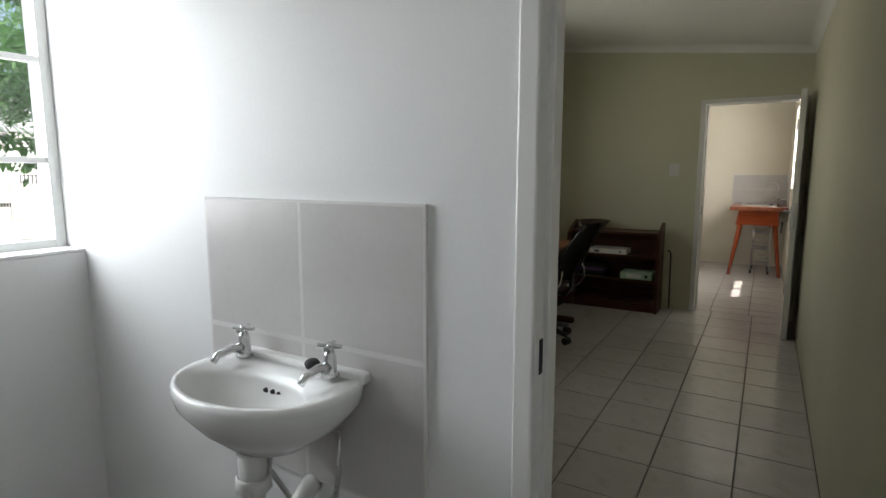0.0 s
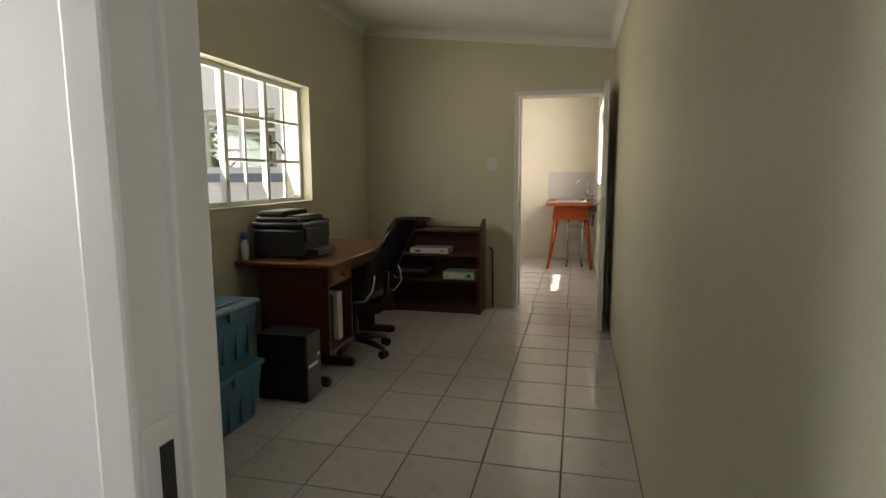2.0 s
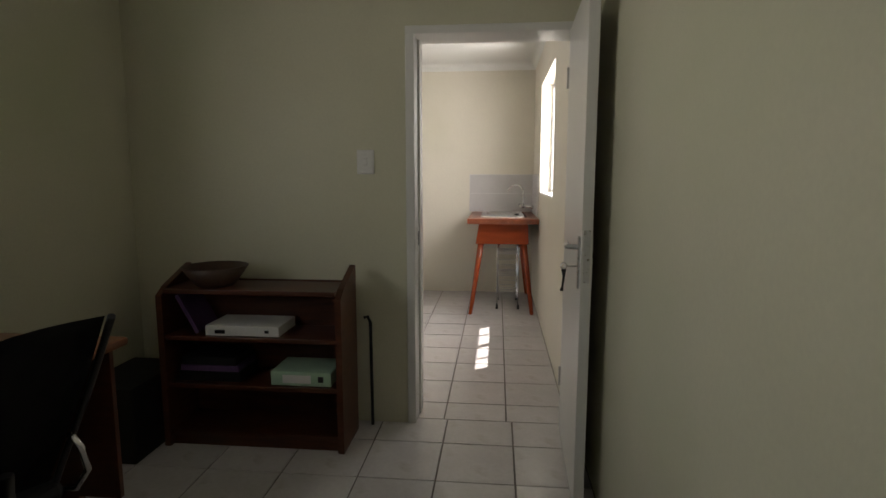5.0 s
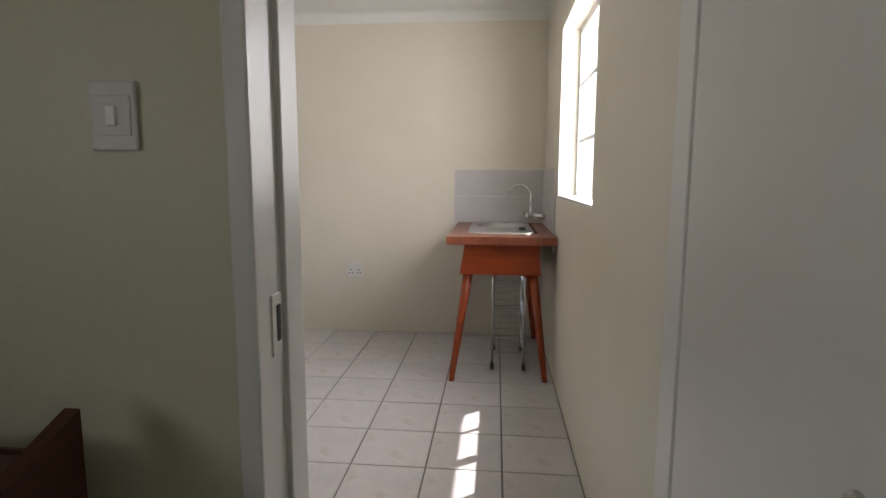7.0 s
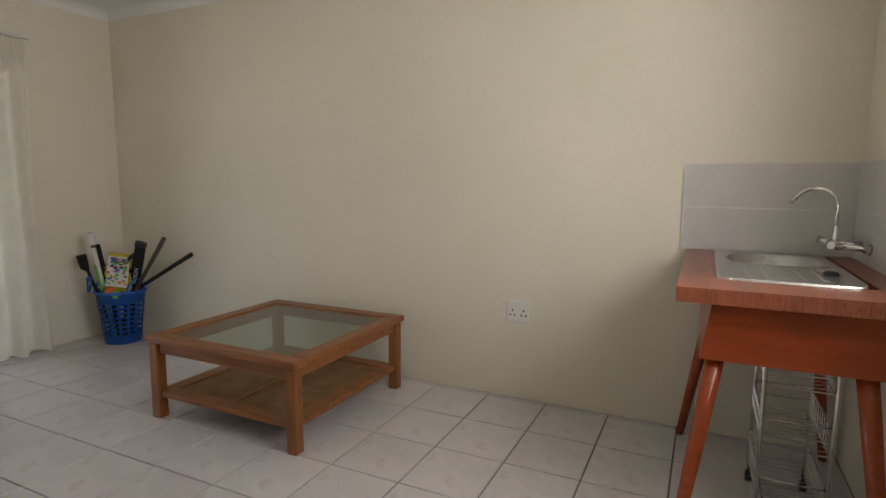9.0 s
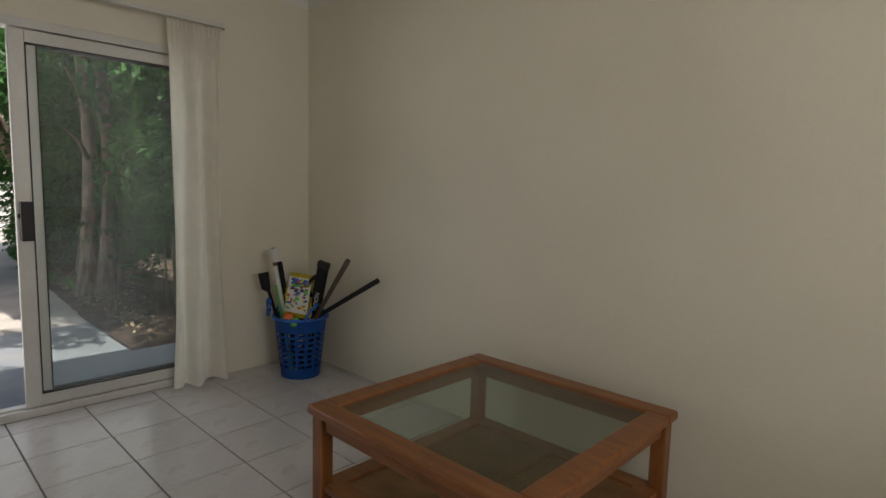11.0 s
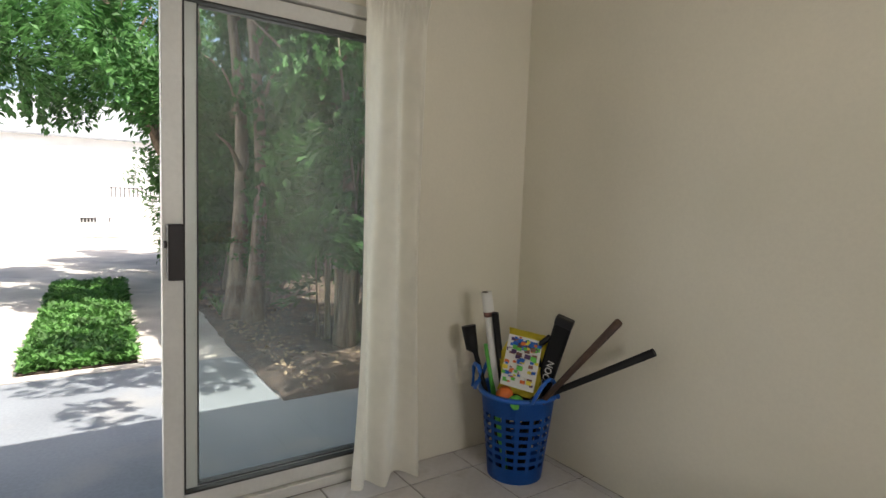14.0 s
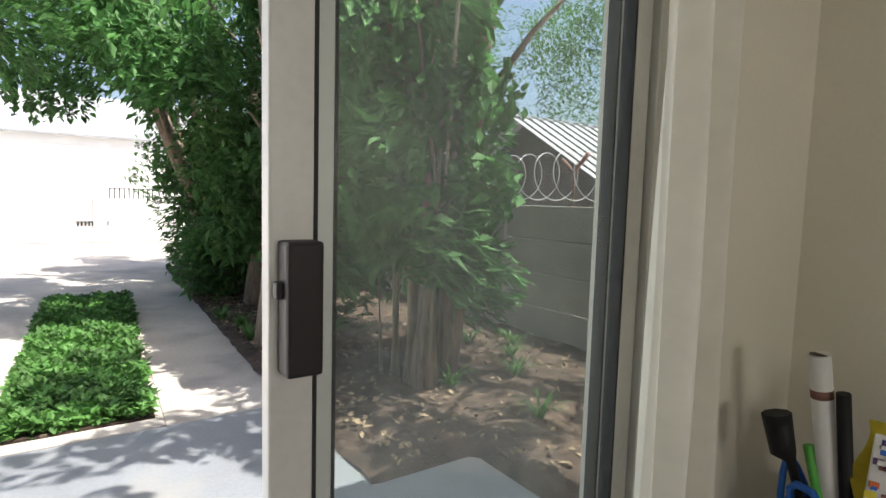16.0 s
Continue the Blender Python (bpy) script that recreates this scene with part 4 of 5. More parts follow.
for z in (0.12, 0.34, 0.56):
    wb = part("basket_rim", tube([(-0.1, -0.2, z + 0.1), (0.1, -0.2, z + 0.1), (0.1, 0.2, z + 0.1), (-0.1, 0.2, z + 0.1), (-0.1, -0.2, z + 0.1)], 0.0035, 6), M_CHROME, tr)
    for zz in (z, z + 0.05):
        for a, b in (((-0.1, -0.2), (0.1, -0.2)), ((0.1, -0.2), (0.1, 0.2)), ((0.1, 0.2), (-0.1, 0.2)), ((-0.1, 0.2), (-0.1, -0.2))):
            part("wire", rod(bmesh.new(), (*a, zz), (*b, zz), 0.003, sides=6), M_CHROME, wb)
    for k in range(11):
        y = -0.2 + 0.04 * k
        part("wire", rod(bmesh.new(), (-0.1, y, z), (0.1, y, z), 0.002, sides=5), M_CHROME, wb)
        for x in (-0.1, 0.1):
            part("wire", rod(bmesh.new(), (x, y, z), (x, y, z + 0.1), 0.002, sides=5), M_CHROME, wb)

# double socket
so = thing("wall_socket", "white plastic wall socket with two outlets and switches", "socket", at=(0.325, KIT_Y1, 0.515))
part("plate", B(-0.066, -0.011, -0.06, 0.066, 0.0, 0.06, 0.004), M_PAPER, so)
for x in (-0.033, 0.033):
    part("switch", B(x - 0.012, -0.017, 0.022, x + 0.012, -0.010, 0.048, 0.002), M_PAPER, so)
    # black discs on the solid plate imitate the dark inside the pin holes
    for dx, dz in ((0, 0.004), (-0.013, -0.022), (0.013, -0.022)):
        hb = bmesh.new()
        rod(hb, (x + dx, -0.0117, dz), (x + dx, -0.010, dz), 0.0055, sides=10)
        part("pin_hole", hb, M_RUBBER, so)

# coffee table
ct = rotated(thing("coffee_table", "square honey oak coffee table with a glass top and cane shelf", "table", at=(-0.84, 9.905, 0)), 0)
W, H = 0.495, 0.445
fw = 0.085
for a in ((-W, -W, W, -W + fw), (-W, W - fw, W, W), (-W, -W + fw, -W + fw, W - fw), (W - fw, -W + fw, W, W - fw)):
    part("top_rail", B(a[0], a[1], H - 0.035, a[2], a[3], H, 0.008), M_OAK, ct)
gp = part("glass_top", B(-W + fw - 0.01, -W + fw - 0.01, H - 0.014, W - fw + 0.01, W - fw + 0.01, H - 0.008), M_TABLEGLASS, ct, "clear glass panel")
gp.visible_shadow = False
for sx in (-1, 1):
    for sy in (-1, 1):
        part("leg", B(sx * (W - 0.015), sy * (W - 0.015), 0.0, sx * (W - 0.072), sy * (W - 0.072), H - 0.041, 0.006), M_OAKLEG, ct)
    part("apron", B(sx * (W - 0.03), -W + 0.081, H - 0.092, sx * (W - 0.05), W - 0.0735, H - 0.041, 0.003), M_OAK, ct)
    part("apron", B(-W + 0.081, sx * (W - 0.03), H - 0.092, W - 0.0735, sx * (W - 0.05), H - 0.041, 0.003), M_OAK, ct)
    part("shelf_rail", B(sx * (W - 0.0305), -W + 0.0735, 0.115, sx * (W - 0.11), W - 0.0735, 0.145, 0.004), M_OAK, ct)
    part("shelf_rail", B(-W + 0.0735, sx * (W - 0.03), 0.1155, W - 0.0735, sx * (W - 0.11), 0.1445, 0.004), M_OAK, ct)
# dark strips fill the groove under the top rails, standing in for its shade
part("groove_shade", B(-W + 0.03, -W + 0.03, H - 0.0415, -W + 0.07, W - 0.03, H - 0.0345), M_BOWL, ct)
for a in ((W - 0.07, -W + 0.03, W - 0.03, W - 0.03), (-W + 0.07, -W + 0.03, W - 0.07, -W + 0.07), (-W + 0.07, W - 0.07, W - 0.07, W - 0.03)):
    part("groove_shade", B(a[0], a[1], H - 0.0415, a[2], a[3], H - 0.0345), M_BOWL, ct)
part("cane_panel", B(-W + 0.105, -W + 0.105, 0.124, W - 0.105, W - 0.105, 0.134), M_CANE, ct, "woven cane panel")
part("shelf_bar", B(-0.02, -W + 0.11, 0.12, 0.02, W - 0.11, 0.142, 0.003), M_OAK, ct)

# basket of toys
BC = (-2.765, 10.27)
bk = thing("laundry_basket", "blue perforated plastic basket full of toys and sticks", "basket", at=(*BC, 0))
bm = bmesh.new()
N, R = 48, 22
rad = lambda z: 0.125 + 0.045 * (z / 0.40)
grid = [[bm.verts.new((rad(z) * math.cos(math.tau * k / N), rad(z) * math.sin(math.tau * k / N), z)) for k in range(N)] for z in [0.40 * r / R for r in range(R + 1)]]
for r in range(R):
    for k in range(N):
        hole = 4 <= r <= 17 and r % 2 == 0 and (k % 3 != 0)
        if hole:
            continue
        bm.faces.new((grid[r][k], grid[r][(k + 1) % N], grid[r + 1][(k + 1) % N], grid[r + 1][k]))
bm.faces.new(grid[0][::-1])
bmesh.ops.solidify(bm, geom=list(bm.faces), thickness=0.004)
part("tub", bm, M_BASKET, bk)
part("rim", lathe([(0.168, 0.385), (0.184, 0.39), (0.184, 0.405), (0.168, 0.408), (0.166, 0.39)], (0, 0, 0), 40), M_BASKET, bk)
for s in (-1, 1):
    pts = [(s * (0.175 + 0.02 * math.sin(math.pi * i / 8)), -0.08 + 0.02 * i, 0.40 + 0.10 * math.sin(math.pi * i / 8)) for i in range(9)]
    part("handle", tube(pts, 0.009, 8), M_BASKET, bk)

G = "things in the basket"
w = thing("cardboard_tube", "white cardboard tube standing in the basket", "tube", G)
part("tube", tube([(-2.79, 10.26, 0.012), (-2.855, 10.13, 0.845)], 0.025, 16), M_PAPER, w)
part("printed_band", tube([(-2.8465, 10.147, 0.735), (-2.8481, 10.1437, 0.757)], 0.0254, 16), M_IRON, w, "thin red printed band")
# dark disc on the capped end stands in for shade inside the tube
part("hollow_shade", tube([(-2.855, 10.13, 0.8452), (-2.85501, 10.12998, 0.8458)], 0.021, 16), M_BOWL, w, "dark disc for the shade in the hollow end")
solid("spade_handle", tube([(-2.74, 10.2, 0.012), (-2.86, 10.16, 0.55), (-2.87, 10.155, 0.60)], 0.013, 8), M_LIME, "lime green plastic toy spade handle", "toy", G)
solid("black_brush", tube([(-2.76, 10.22, 0.012), (-2.89, 10.11, 0.56), (-2.905, 10.10, 0.58), (-2.925, 10.09, 0.68)], 0.02, 8, [0.01, 0.012, 0.03, 0.035]), M_BLACKMATT, "black brush with its handle down in the basket", "brush", G)
solid("black_stick", tube([(-2.76, 10.25, 0.012), (-2.80, 10.14, 0.76)], 0.016, 8), M_BLACKMATT, "thin black stick standing in the basket", "stick", G)
bag = thing("snack_bag", "yellow-edged clear bag with colourful contents", "bag", G, at=(-2.69, 10.19, 0.41))
bag.rotation_euler, bag.scale = (radians(-8), radians(6), radians(30)), (1.25, 1.0, 1.05)
bm = bmesh.new()
vs = [[bm.verts.new((-0.075 + 0.15 * u / 8 + 0.01 * math.sin(v), 0.012 * math.sin(u * 1.9) * math.cos(v * 1.3), 0.03 * v)) for u in range(9)] for v in range(10)]
for a, b in zip(vs, vs[1:]):
    for k in range(8):
        bm.faces.new((a[k], a[k + 1], b[k + 1], b[k])).smooth = True
bmesh.ops.solidify(bm, geom=list(bm.faces), thickness=0.012)
part("film", bm, M_YELLOW, bag)
part("printed_panel", B(-0.062, -0.0225, 0.03, 0.062, -0.018, 0.245, 0.003), M_PAPER, bag)
part("printed_panel", B(-0.05, -0.024, 0.20, 0.055, -0.0226, 0.235, 0.001), M_BASKET, bag)
rb = random.Random(4)
for k in range(90):
    x, z = rb.uniform(-0.055, 0.055), rb.uniform(0.05, 0.24)
    c = rb.choice((M_PAPER, M_ORANGE, M_PURPLE, M_BASKET, M_LIME, M_YELLOW, M_IRON))
    s = rb.uniform(0.005, 0.015)
    part("printed_patch", B(x - s * 0.7, -0.0255 - 0.0001 * k, z - s * 0.5, x + s * 0.7, -0.0232, z + s * 0.7, 0.001), c, bag)
bat = thing("cricket_bat_sleeve", "black padded sleeve with white letters leaning in the basket", "sleeve", G)
bat_axis = Vector((0.285, -0.03, 0.76)).normalized()
bat_side = bat_axis.cross(Vector((0.5, -0.85, 0.0))).normalized()
bat_back = bat_axis.cross(bat_side)
bat.matrix_world = Matrix.Translation((-2.79, 10.31, 0.03)) @ Matrix((bat_side, bat_back, bat_axis)).transposed().to_4x4()
part("sleeve", B(-0.037, -0.018, 0.0, 0.037, 0.018, 0.80, 0.012), M_BLACKMATT, bat)
part("sleeve_collar", B(-0.039, -0.0195, 0.76, 0.039, 0.0195, 0.803, 0.008), M_BLACK, bat)
part("strap", tube([(-0.036, -0.005, 0.54), (-0.06, -0.015, 0.58), (-0.062, -0.012, 0.65), (-0.037, 0.0, 0.69)], 0.013, 8), M_BLACKMATT, bat)
solid("hockey_stick", tube([(-2.80, 10.28, 0.02), (-2.60, 10.27, 0.40), (-2.22, 10.25, 0.825)], 0.014, 10, [0.012, 0.013, 0.016]), M_BOWL, "dark-gripped stick leaning out of the basket", "stick", G)
solid("hockey_stick", tube([(-2.80, 10.22, 0.02), (-2.60, 10.30, 0.42), (-2.21, 10.47, 0.685)], 0.014, 10, [0.012, 0.014, 0.017]), M_BLACKMATT, "black-gripped stick leaning against the wall", "stick", G)
grip = [(-2.845 + 0.035 * c, 10.085 - 0.01 * c, 0.47 + 0.045 * d) for c, d in ((-1, -1.4), (-1, 0.6), (-0.6, 1), (0.6, 1), (1, 0.6), (1, -0.3), (0.2, -0.7), (-0.3, -1.4))]
solid("toy_spade", tube(grip, 0.010, 8), M_BASKET, "blue plastic toy spade with a looped grip at the basket's rim", "toy", G)
for k, (x, y, z, r, m) in enumerate(((-2.73, 10.16, 0.40, 0.04, M_ORANGE), (-2.67, 10.17, 0.38, 0.035, M_LIME), (-2.77, 10.30, 0.39, 0.05, M_BLACKMATT), (-2.65, 10.27, 0.39, 0.05, M_BLACKMATT), (-2.70, 10.33, 0.38, 0.05, M_BOWL))):
    bm = bmesh.new()
    bmesh.ops.create_icosphere(bm, subdivisions=3, radius=r, matrix=pose(x, y, z))
    for v in bm.verts:
        v.co += Vector((1, 0.6, 0.5)) * 0.008 * noise.noise(v.co * 25)
    for f in bm.faces:
        f.smooth = True
    solid("toy_ball" if k < 2 else "dark_bag", bm, m, ("scuffed rubber toy ball in the basket" if k < 2 else "crumpled dark cloth bag in the basket"), "toy" if k < 2 else "bag", G)
txt = bpy.data.curves.new("letters", "FONT")
txt.body = "GOON"
txt.size, txt.extrude = 0.042, 0.0006
txt_ob = new("letters", txt)
dg = bpy.context.evaluated_depsgraph_get()
me = bpy.data.meshes.new_from_object(txt_ob.evaluated_get(dg))
bpy.data.objects.remove(txt_ob)
me.materials.append(M_PAPER)
lt = new("letters", me)
lt.parent = bat
lt.matrix_local = Matrix(((0, -1, 0, 0.018), (0, 0, -1, -0.0192), (1, 0, 0, 0.46), (0, 0, 0, 1)))

# curtain and rail
cu = thing("curtain", "sheer cream pleated curtain hanging beside the sliding door", "curtain", at=(-2.96, 9.695, 0))
bm = bmesh.new()
U, V = 90, 22
rows = []
for j in range(V + 1):
    v = j / V
    z = 0.025 + 2.14 * v
    half = 0.168 - 0.018 * math.sin(v * math.pi) - 0.01 * v
    row = []
    for i in range(U + 1):
        u = i / U
        deep = 0.028 * (1 - 0.35 * v) * math.sin(u * 17 + 0.8 * math.sin(v * 3 + u * 5)) + 0.012 * math.sin(u * 15 + v * 2)
        if v > 0.95:
            deep = 0.012 * math.sin(u * 80)
        row.append(bm.verts.new((deep, -half + 2 * half * u + 0.006 * math.sin(v * 7 + u * 9), z + (0.012 * math.sin(u * 11) if j == 0 else 0))))
    rows.append(row)
for a, b in zip(rows, rows[1:]):
    for k in range(U):
        bm.faces.new((a[k], a[k + 1], b[k + 1], b[k])).smooth = True
part("cloth", bm, M_CURTAIN, cu)
cr = thing("curtain_rail", "cream curtain rail above the sliding door", "rail", at=(0, 0, 0))
part("rail", B(-2.975, 7.5, 2.175, -2.945, 9.865, 2.20, 0.004), M_ALU, cr)
part("end_cap", B(-2.98, 9.863, 2.17, -2.94, 9.875, 2.205, 0.003), M_PAPER, cr)
for y in (7.7, 8.8, 9.8):
    part("bracket", B(KIT_X0 + 0.001, y - 0.01, 2.185, -2.974, y + 0.01, 2.20, 0.002), M_ALU, cr)

# ---------- sliding door ----------
sd = tagged(new("sliding_door"), "aluminium sliding glass door, slid open", "", "", "structure")
XF = -3.135
part("outer_frame", B(XF - 0.06, 7.75, 0.0, XF + 0.055, 9.77, 0.045, 0.003), M_ALU, sd)
part("outer_frame", B(XF - 0.06, 7.75, 1.995, XF + 0.055, 9.77, 2.04, 0.003), M_ALU, sd)
part("outer_frame", B(XF - 0.06, 7.751, 0.046, XF + 0.055, 7.79, 1.994, 0.003), M_ALU, sd)
part("outer_frame", B(XF - 0.06, 9.73, 0.046, XF + 0.055, 9.769, 1.994, 0.003), M_ALU, sd)
part("track", B(XF + 0.02, 7.79, 0.046, XF + 0.026, 9.73, 0.056), M_ALU, sd)


def slide_panel(x, y0, y1, stile, label):
    p = part("panel_frame", B(x - 0.018, y0, 0.05, x + 0.018, y0 + stile, 1.99, 0.004), M_ALU, sd, label)
    part("stile", B(x - 0.018, y1 - 0.055, 0.05, x + 0.018, y1, 1.99, 0.004), M_ALU, p)
    part("rail", B(x - 0.016, y0 + stile, 0.05, x + 0.016, y1 - 0.055, 0.115, 0.003), M_ALU, p)
    part("rail", B(x - 0.016, y0 + stile, 1.925, x + 0.016, y1 - 0.055, 1.99, 0.003), M_ALU, p)
    for a in ((y0 + stile, 0.112, y0 + stile + 0.006, 1.928), (y1 - 0.061, 0.112, y1 - 0.055, 1.928), (y0 + stile, 0.112, y1 - 0.055, 0.118), (y0 + stile, 1.922, y1 - 0.055, 1.928)):
        part("gasket", B(x - 0.0172, a[0], a[1], x + 0.0172, a[2], a[3]), M_RUBBER, p)
    g = part("pane", B(x - 0.003, y0 + stile + 0.003, 0.115, x + 0.003, y1 - 0.058, 1.925), M_DOORGLASS, p)
    g.visible_shadow = False
    return p


slide_panel(XF - 0.03, 8.915, 9.73, 0.05, "fixed glazed panel")
sp = slide_panel(XF + 0.022, 8.84, 9.72, 0.07, "sliding glazed panel")
hd = part("handle", B(XF + 0.041, 8.852, 0.935, XF + 0.088, 8.908, 1.135, 0.006), M_PINK, sp, "dark plastic door handle")
part("latch", B(XF + 0.05, 8.842, 1.05, XF + 0.07, 8.853, 1.075, 0.003), M_PINK, hd)

# ---------- outdoors ----------
GZ = -0.12
bm = bmesh.new()
box(bm, -400, -400, GZ - 0.5, 400, 400, GZ - 0.012)
structure("ground", bm, M_CONCRETE, "pale concrete and sandy ground")
structure("patio", B(-5.66, 7.0, GZ - 0.1, -3.28, 9.74, GZ), M_PATIO, "smooth grey screeded patio slab")
structure("patio_corner", B(-4.46, 9.741, GZ - 0.1, -3.28, 10.34, GZ), M_PATIO, "grey screeded slab along the house corner")
structure("step", B(-3.5, 7.7, GZ - 0.1, -3.28, 9.85, GZ + 0.09, 0.01), M_PATIO, "low grey step below the sliding door")
structure("path", prism([(-5.664, 9.06), (-5.664, 9.74), (-13.0, 10.10), (-13.0, 9.42)], "z", GZ - 0.1, GZ - 0.004), M_CONCRETE, "narrow pale concrete path")
structure("kerb", B(-5.80, 7.2, GZ - 0.1, -5.664, 9.055, GZ + 0.004), M_CONCRETE, "flush concrete edging")

# planting bed with uneven soil
bm = bmesh.new()
nx, ny = 96, 40


def soil_point(i, j):
    x = -13 + 9.7 * i / nx
    y = 9.75 + 0.05 * max(0.0, -x - 6.0) + 2.75 * j / ny + 0.035 * noise.noise((i * 0.5, 2, 7)) * (j < 3)
    z = GZ + 0.004 + 0.05 * min(1, j / 5) + 0.05 * noise.noise((i * 0.3, j * 0.3, 1)) * min(1, j / 3) + 0.025 * noise.noise((i * 1.1, j * 1.1, 4))
    if x > -4.5 and y < 10.36:
        z = GZ - 0.06
    return bm.verts.new((x, y, z))


vs = [[soil_point(i, j) for i in range(nx + 1)] for j in range(ny + 1)]
for a, b in zip(vs, vs[1:]):
    for k in range(nx):
        bm.faces.new((a[k], a[k + 1], b[k + 1], b[k])).smooth = True
structure("planting_bed", bm, M_SOIL, "brown soil bed strewn with dry leaves")


def leaf_mesh(name, centres, size, material, seed, droop=0.4, slim=0.42):
    """Many small bent leaves, one at each centre, in one mesh."""
    rng = np.random.default_rng(seed)
    n = len(centres)
    yaw = rng.uniform(0, math.tau, n)
    pitch = rng.normal(-droop, 0.45, n)
    s = size * rng.uniform(0.6, 1.35, n)
    d = np.stack([np.cos(yaw) * np.cos(pitch), np.sin(yaw) * np.cos(pitch), np.sin(pitch)], 1)
    side = np.stack([-np.sin(yaw), np.cos(yaw), rng.normal(0, 0.35, n)], 1)
    up = np.cross(d, side)
    L, Wd = s[:, None] * d, (s * slim)[:, None] * side
    c = centres
    v = np.stack([c, c + L * 0.45 + Wd * 0.5 + up * (s * 0.08)[:, None], c + L, c + L * 0.45 - Wd * 0.5 + up * (s * 0.08)[:, None]], 1).reshape(-1, 3)
    idx = np.arange(n)[:, None] * 4
    f = np.concatenate([np.concatenate([idx, idx + 1, idx + 2], 1), np.concatenate([idx, idx + 2, idx + 3], 1)], 0)
    me = bpy.data.meshes.new(name)
    me.from_pydata(v.tolist(), [], f.tolist())
    me.materials.append(material)
    return me


def clump_points(n, clumps, seed):
    """Points gathered round clump centres (x, y, z, rx, ry, rz), thinner in the middle."""
    rng = np.random.default_rng(seed)
    cl = np.array(clumps)
    vol = cl[:, 3] * cl[:, 4] * cl[:, 5]
    pick = rng.choice(len(cl), n, p=vol / vol.sum())
    u = rng.normal(0, 1, (n, 3))
    u /= np.linalg.norm(u, axis=1)[:, None]
    r = rng.uniform(0.45, 1.08, n) ** 0.7
    p = cl[pick, :3] + u * r[:, None] * cl[pick, 3:]
    twig = np.round(p * 5.5) / 5.5
    p = p * 0.72 + twig * 0.28
    return p


def tree(label, base, trunks, clumps, n, size, material, seed):
    ob = thing("tree", label, "tree", "trees along the bed", at=(0, 0, 0))
    rt = random.Random(seed)
    for (bx, by), (tx, ty, tz), r in trunks:
        pts, rr = [], []
        for i in range(9):
            v = i / 8
            pts.append((bx + (tx - bx) * v + 0.05 * math.sin(v * 5 + bx), by + (ty - by) * v + 0.05 * math.sin(v * 6 + by * 3), GZ - 0.02 + (tz - GZ) * v))
            rr.append(r * (1.35 - 0.95 * v ** 0.6) if i else r * 1.6)
        tk = part("trunk", tube(pts, r, 10, rr), M_BARK, ob)
        for k in range(5):
            p = Vector(pts[3 + k])
            q = p + Vector((rt.uniform(-0.8, 0.8), rt.uniform(-0.6, 0.6), rt.uniform(0.3, 0.9)))
            part("limb", tube([p, (p + q) / 2 + Vector((0, 0, 0.08)), q], 0.02, 6, [rr[3 + k] * 0.5, 0.02, 0.006]), M_BARK, tk)
    pts = clump_points(n, clumps, seed)
    pts = pts[pts[:, 2] > GZ + 0.05]
    crown = new("crown", leaf_mesh("crown", pts, size, material, seed))
    crown.parent = ob
    return ob


rt = random.Random(11)


def hedge_clumps(x0, x1, y0, y1, z0, z1, n, r):
    return [(rt.uniform(x0, x1), rt.uniform(y0, y1), rt.uniform(z0, z1), r * rt.uniform(0.6, 1.2), r * rt.uniform(0.6, 1.2), r * rt.uniform(0.7, 1.4)) for _ in range(n)]


shrub = tree("leafy evergreen shrub tree with a pale split trunk", None, [((-5.45, 10.60), (-5.75, 10.8, 3.6), 0.075), ((-5.60, 10.82), (-5.25, 11.3, 3.8), 0.085), ((-5.56, 10.60), (-6.0, 10.65, 3.4), 0.05)],
             hedge_clumps(-6.4, -5.2, 10.25, 11.1, 0.65, 3.7, 66, 0.26), 17000, 0.14, M_LEAF, 21)
rs = random.Random(31)
for k in range(12):
    x, y = rs.uniform(-5.85, -5.3), rs.uniform(10.5, 10.8)
    x1, y1 = x + rs.uniform(-0.4, 0.7), y + rs.uniform(-0.45, 0.3)
    part("shoot", tube([(x, y, GZ + 0.02), (x + rs.uniform(-0.06, 0.06), y + rs.uniform(-0.05, 0.05), 1.2), ((x + x1) / 2, (y + y1) / 2, 2.4), (x1, y1, 3.8)], 0.012, 6, [0.016, 0.013, 0.011, 0.007]), M_SHOOT, shrub, "thin pale shoot")
tree("tall dark evergreen tree with several brown trunks", None, [((-6.95, 10.10), (-7.6, 10.15, 4.2), 0.09), ((-6.75, 10.22), (-7.0, 10.2, 4.4), 0.08), ((-7.5, 10.6), (-7.4, 10.7, 4.4), 0.09)],
     hedge_clumps(-7.9, -6.3, 10.22, 11.4, 0.35, 4.4, 76, 0.33), 20000, 0.125, M_LEAF2, 22)
# high crown added out of view to dapple the bed and patio
tree("tree added beside the house corner, its unseen crown dappling the bed", None, [((-3.55, 12.0), (-4.0, 11.9, 4.6), 0.12), ((-3.6, 12.05), (-5.0, 11.7, 4.2), 0.06)],
     hedge_clumps(-5.6, -2.7, 9.9, 12.8, 3.65, 4.9, 30, 0.34), 3000, 0.13, M_LEAF2, 28)
tree("tall evergreen tree with leaves to the ground", None, [((-8.9, 10.5), (-9.0, 10.5, 4.4), 0.10), ((-9.8, 10.4), (-9.7, 10.2, 4.4), 0.08)],
     hedge_clumps(-10.4, -8.0, 10.0, 11.4, 0.3, 4.4, 60, 0.40), 24000, 0.12, M_LEAF2, 23)
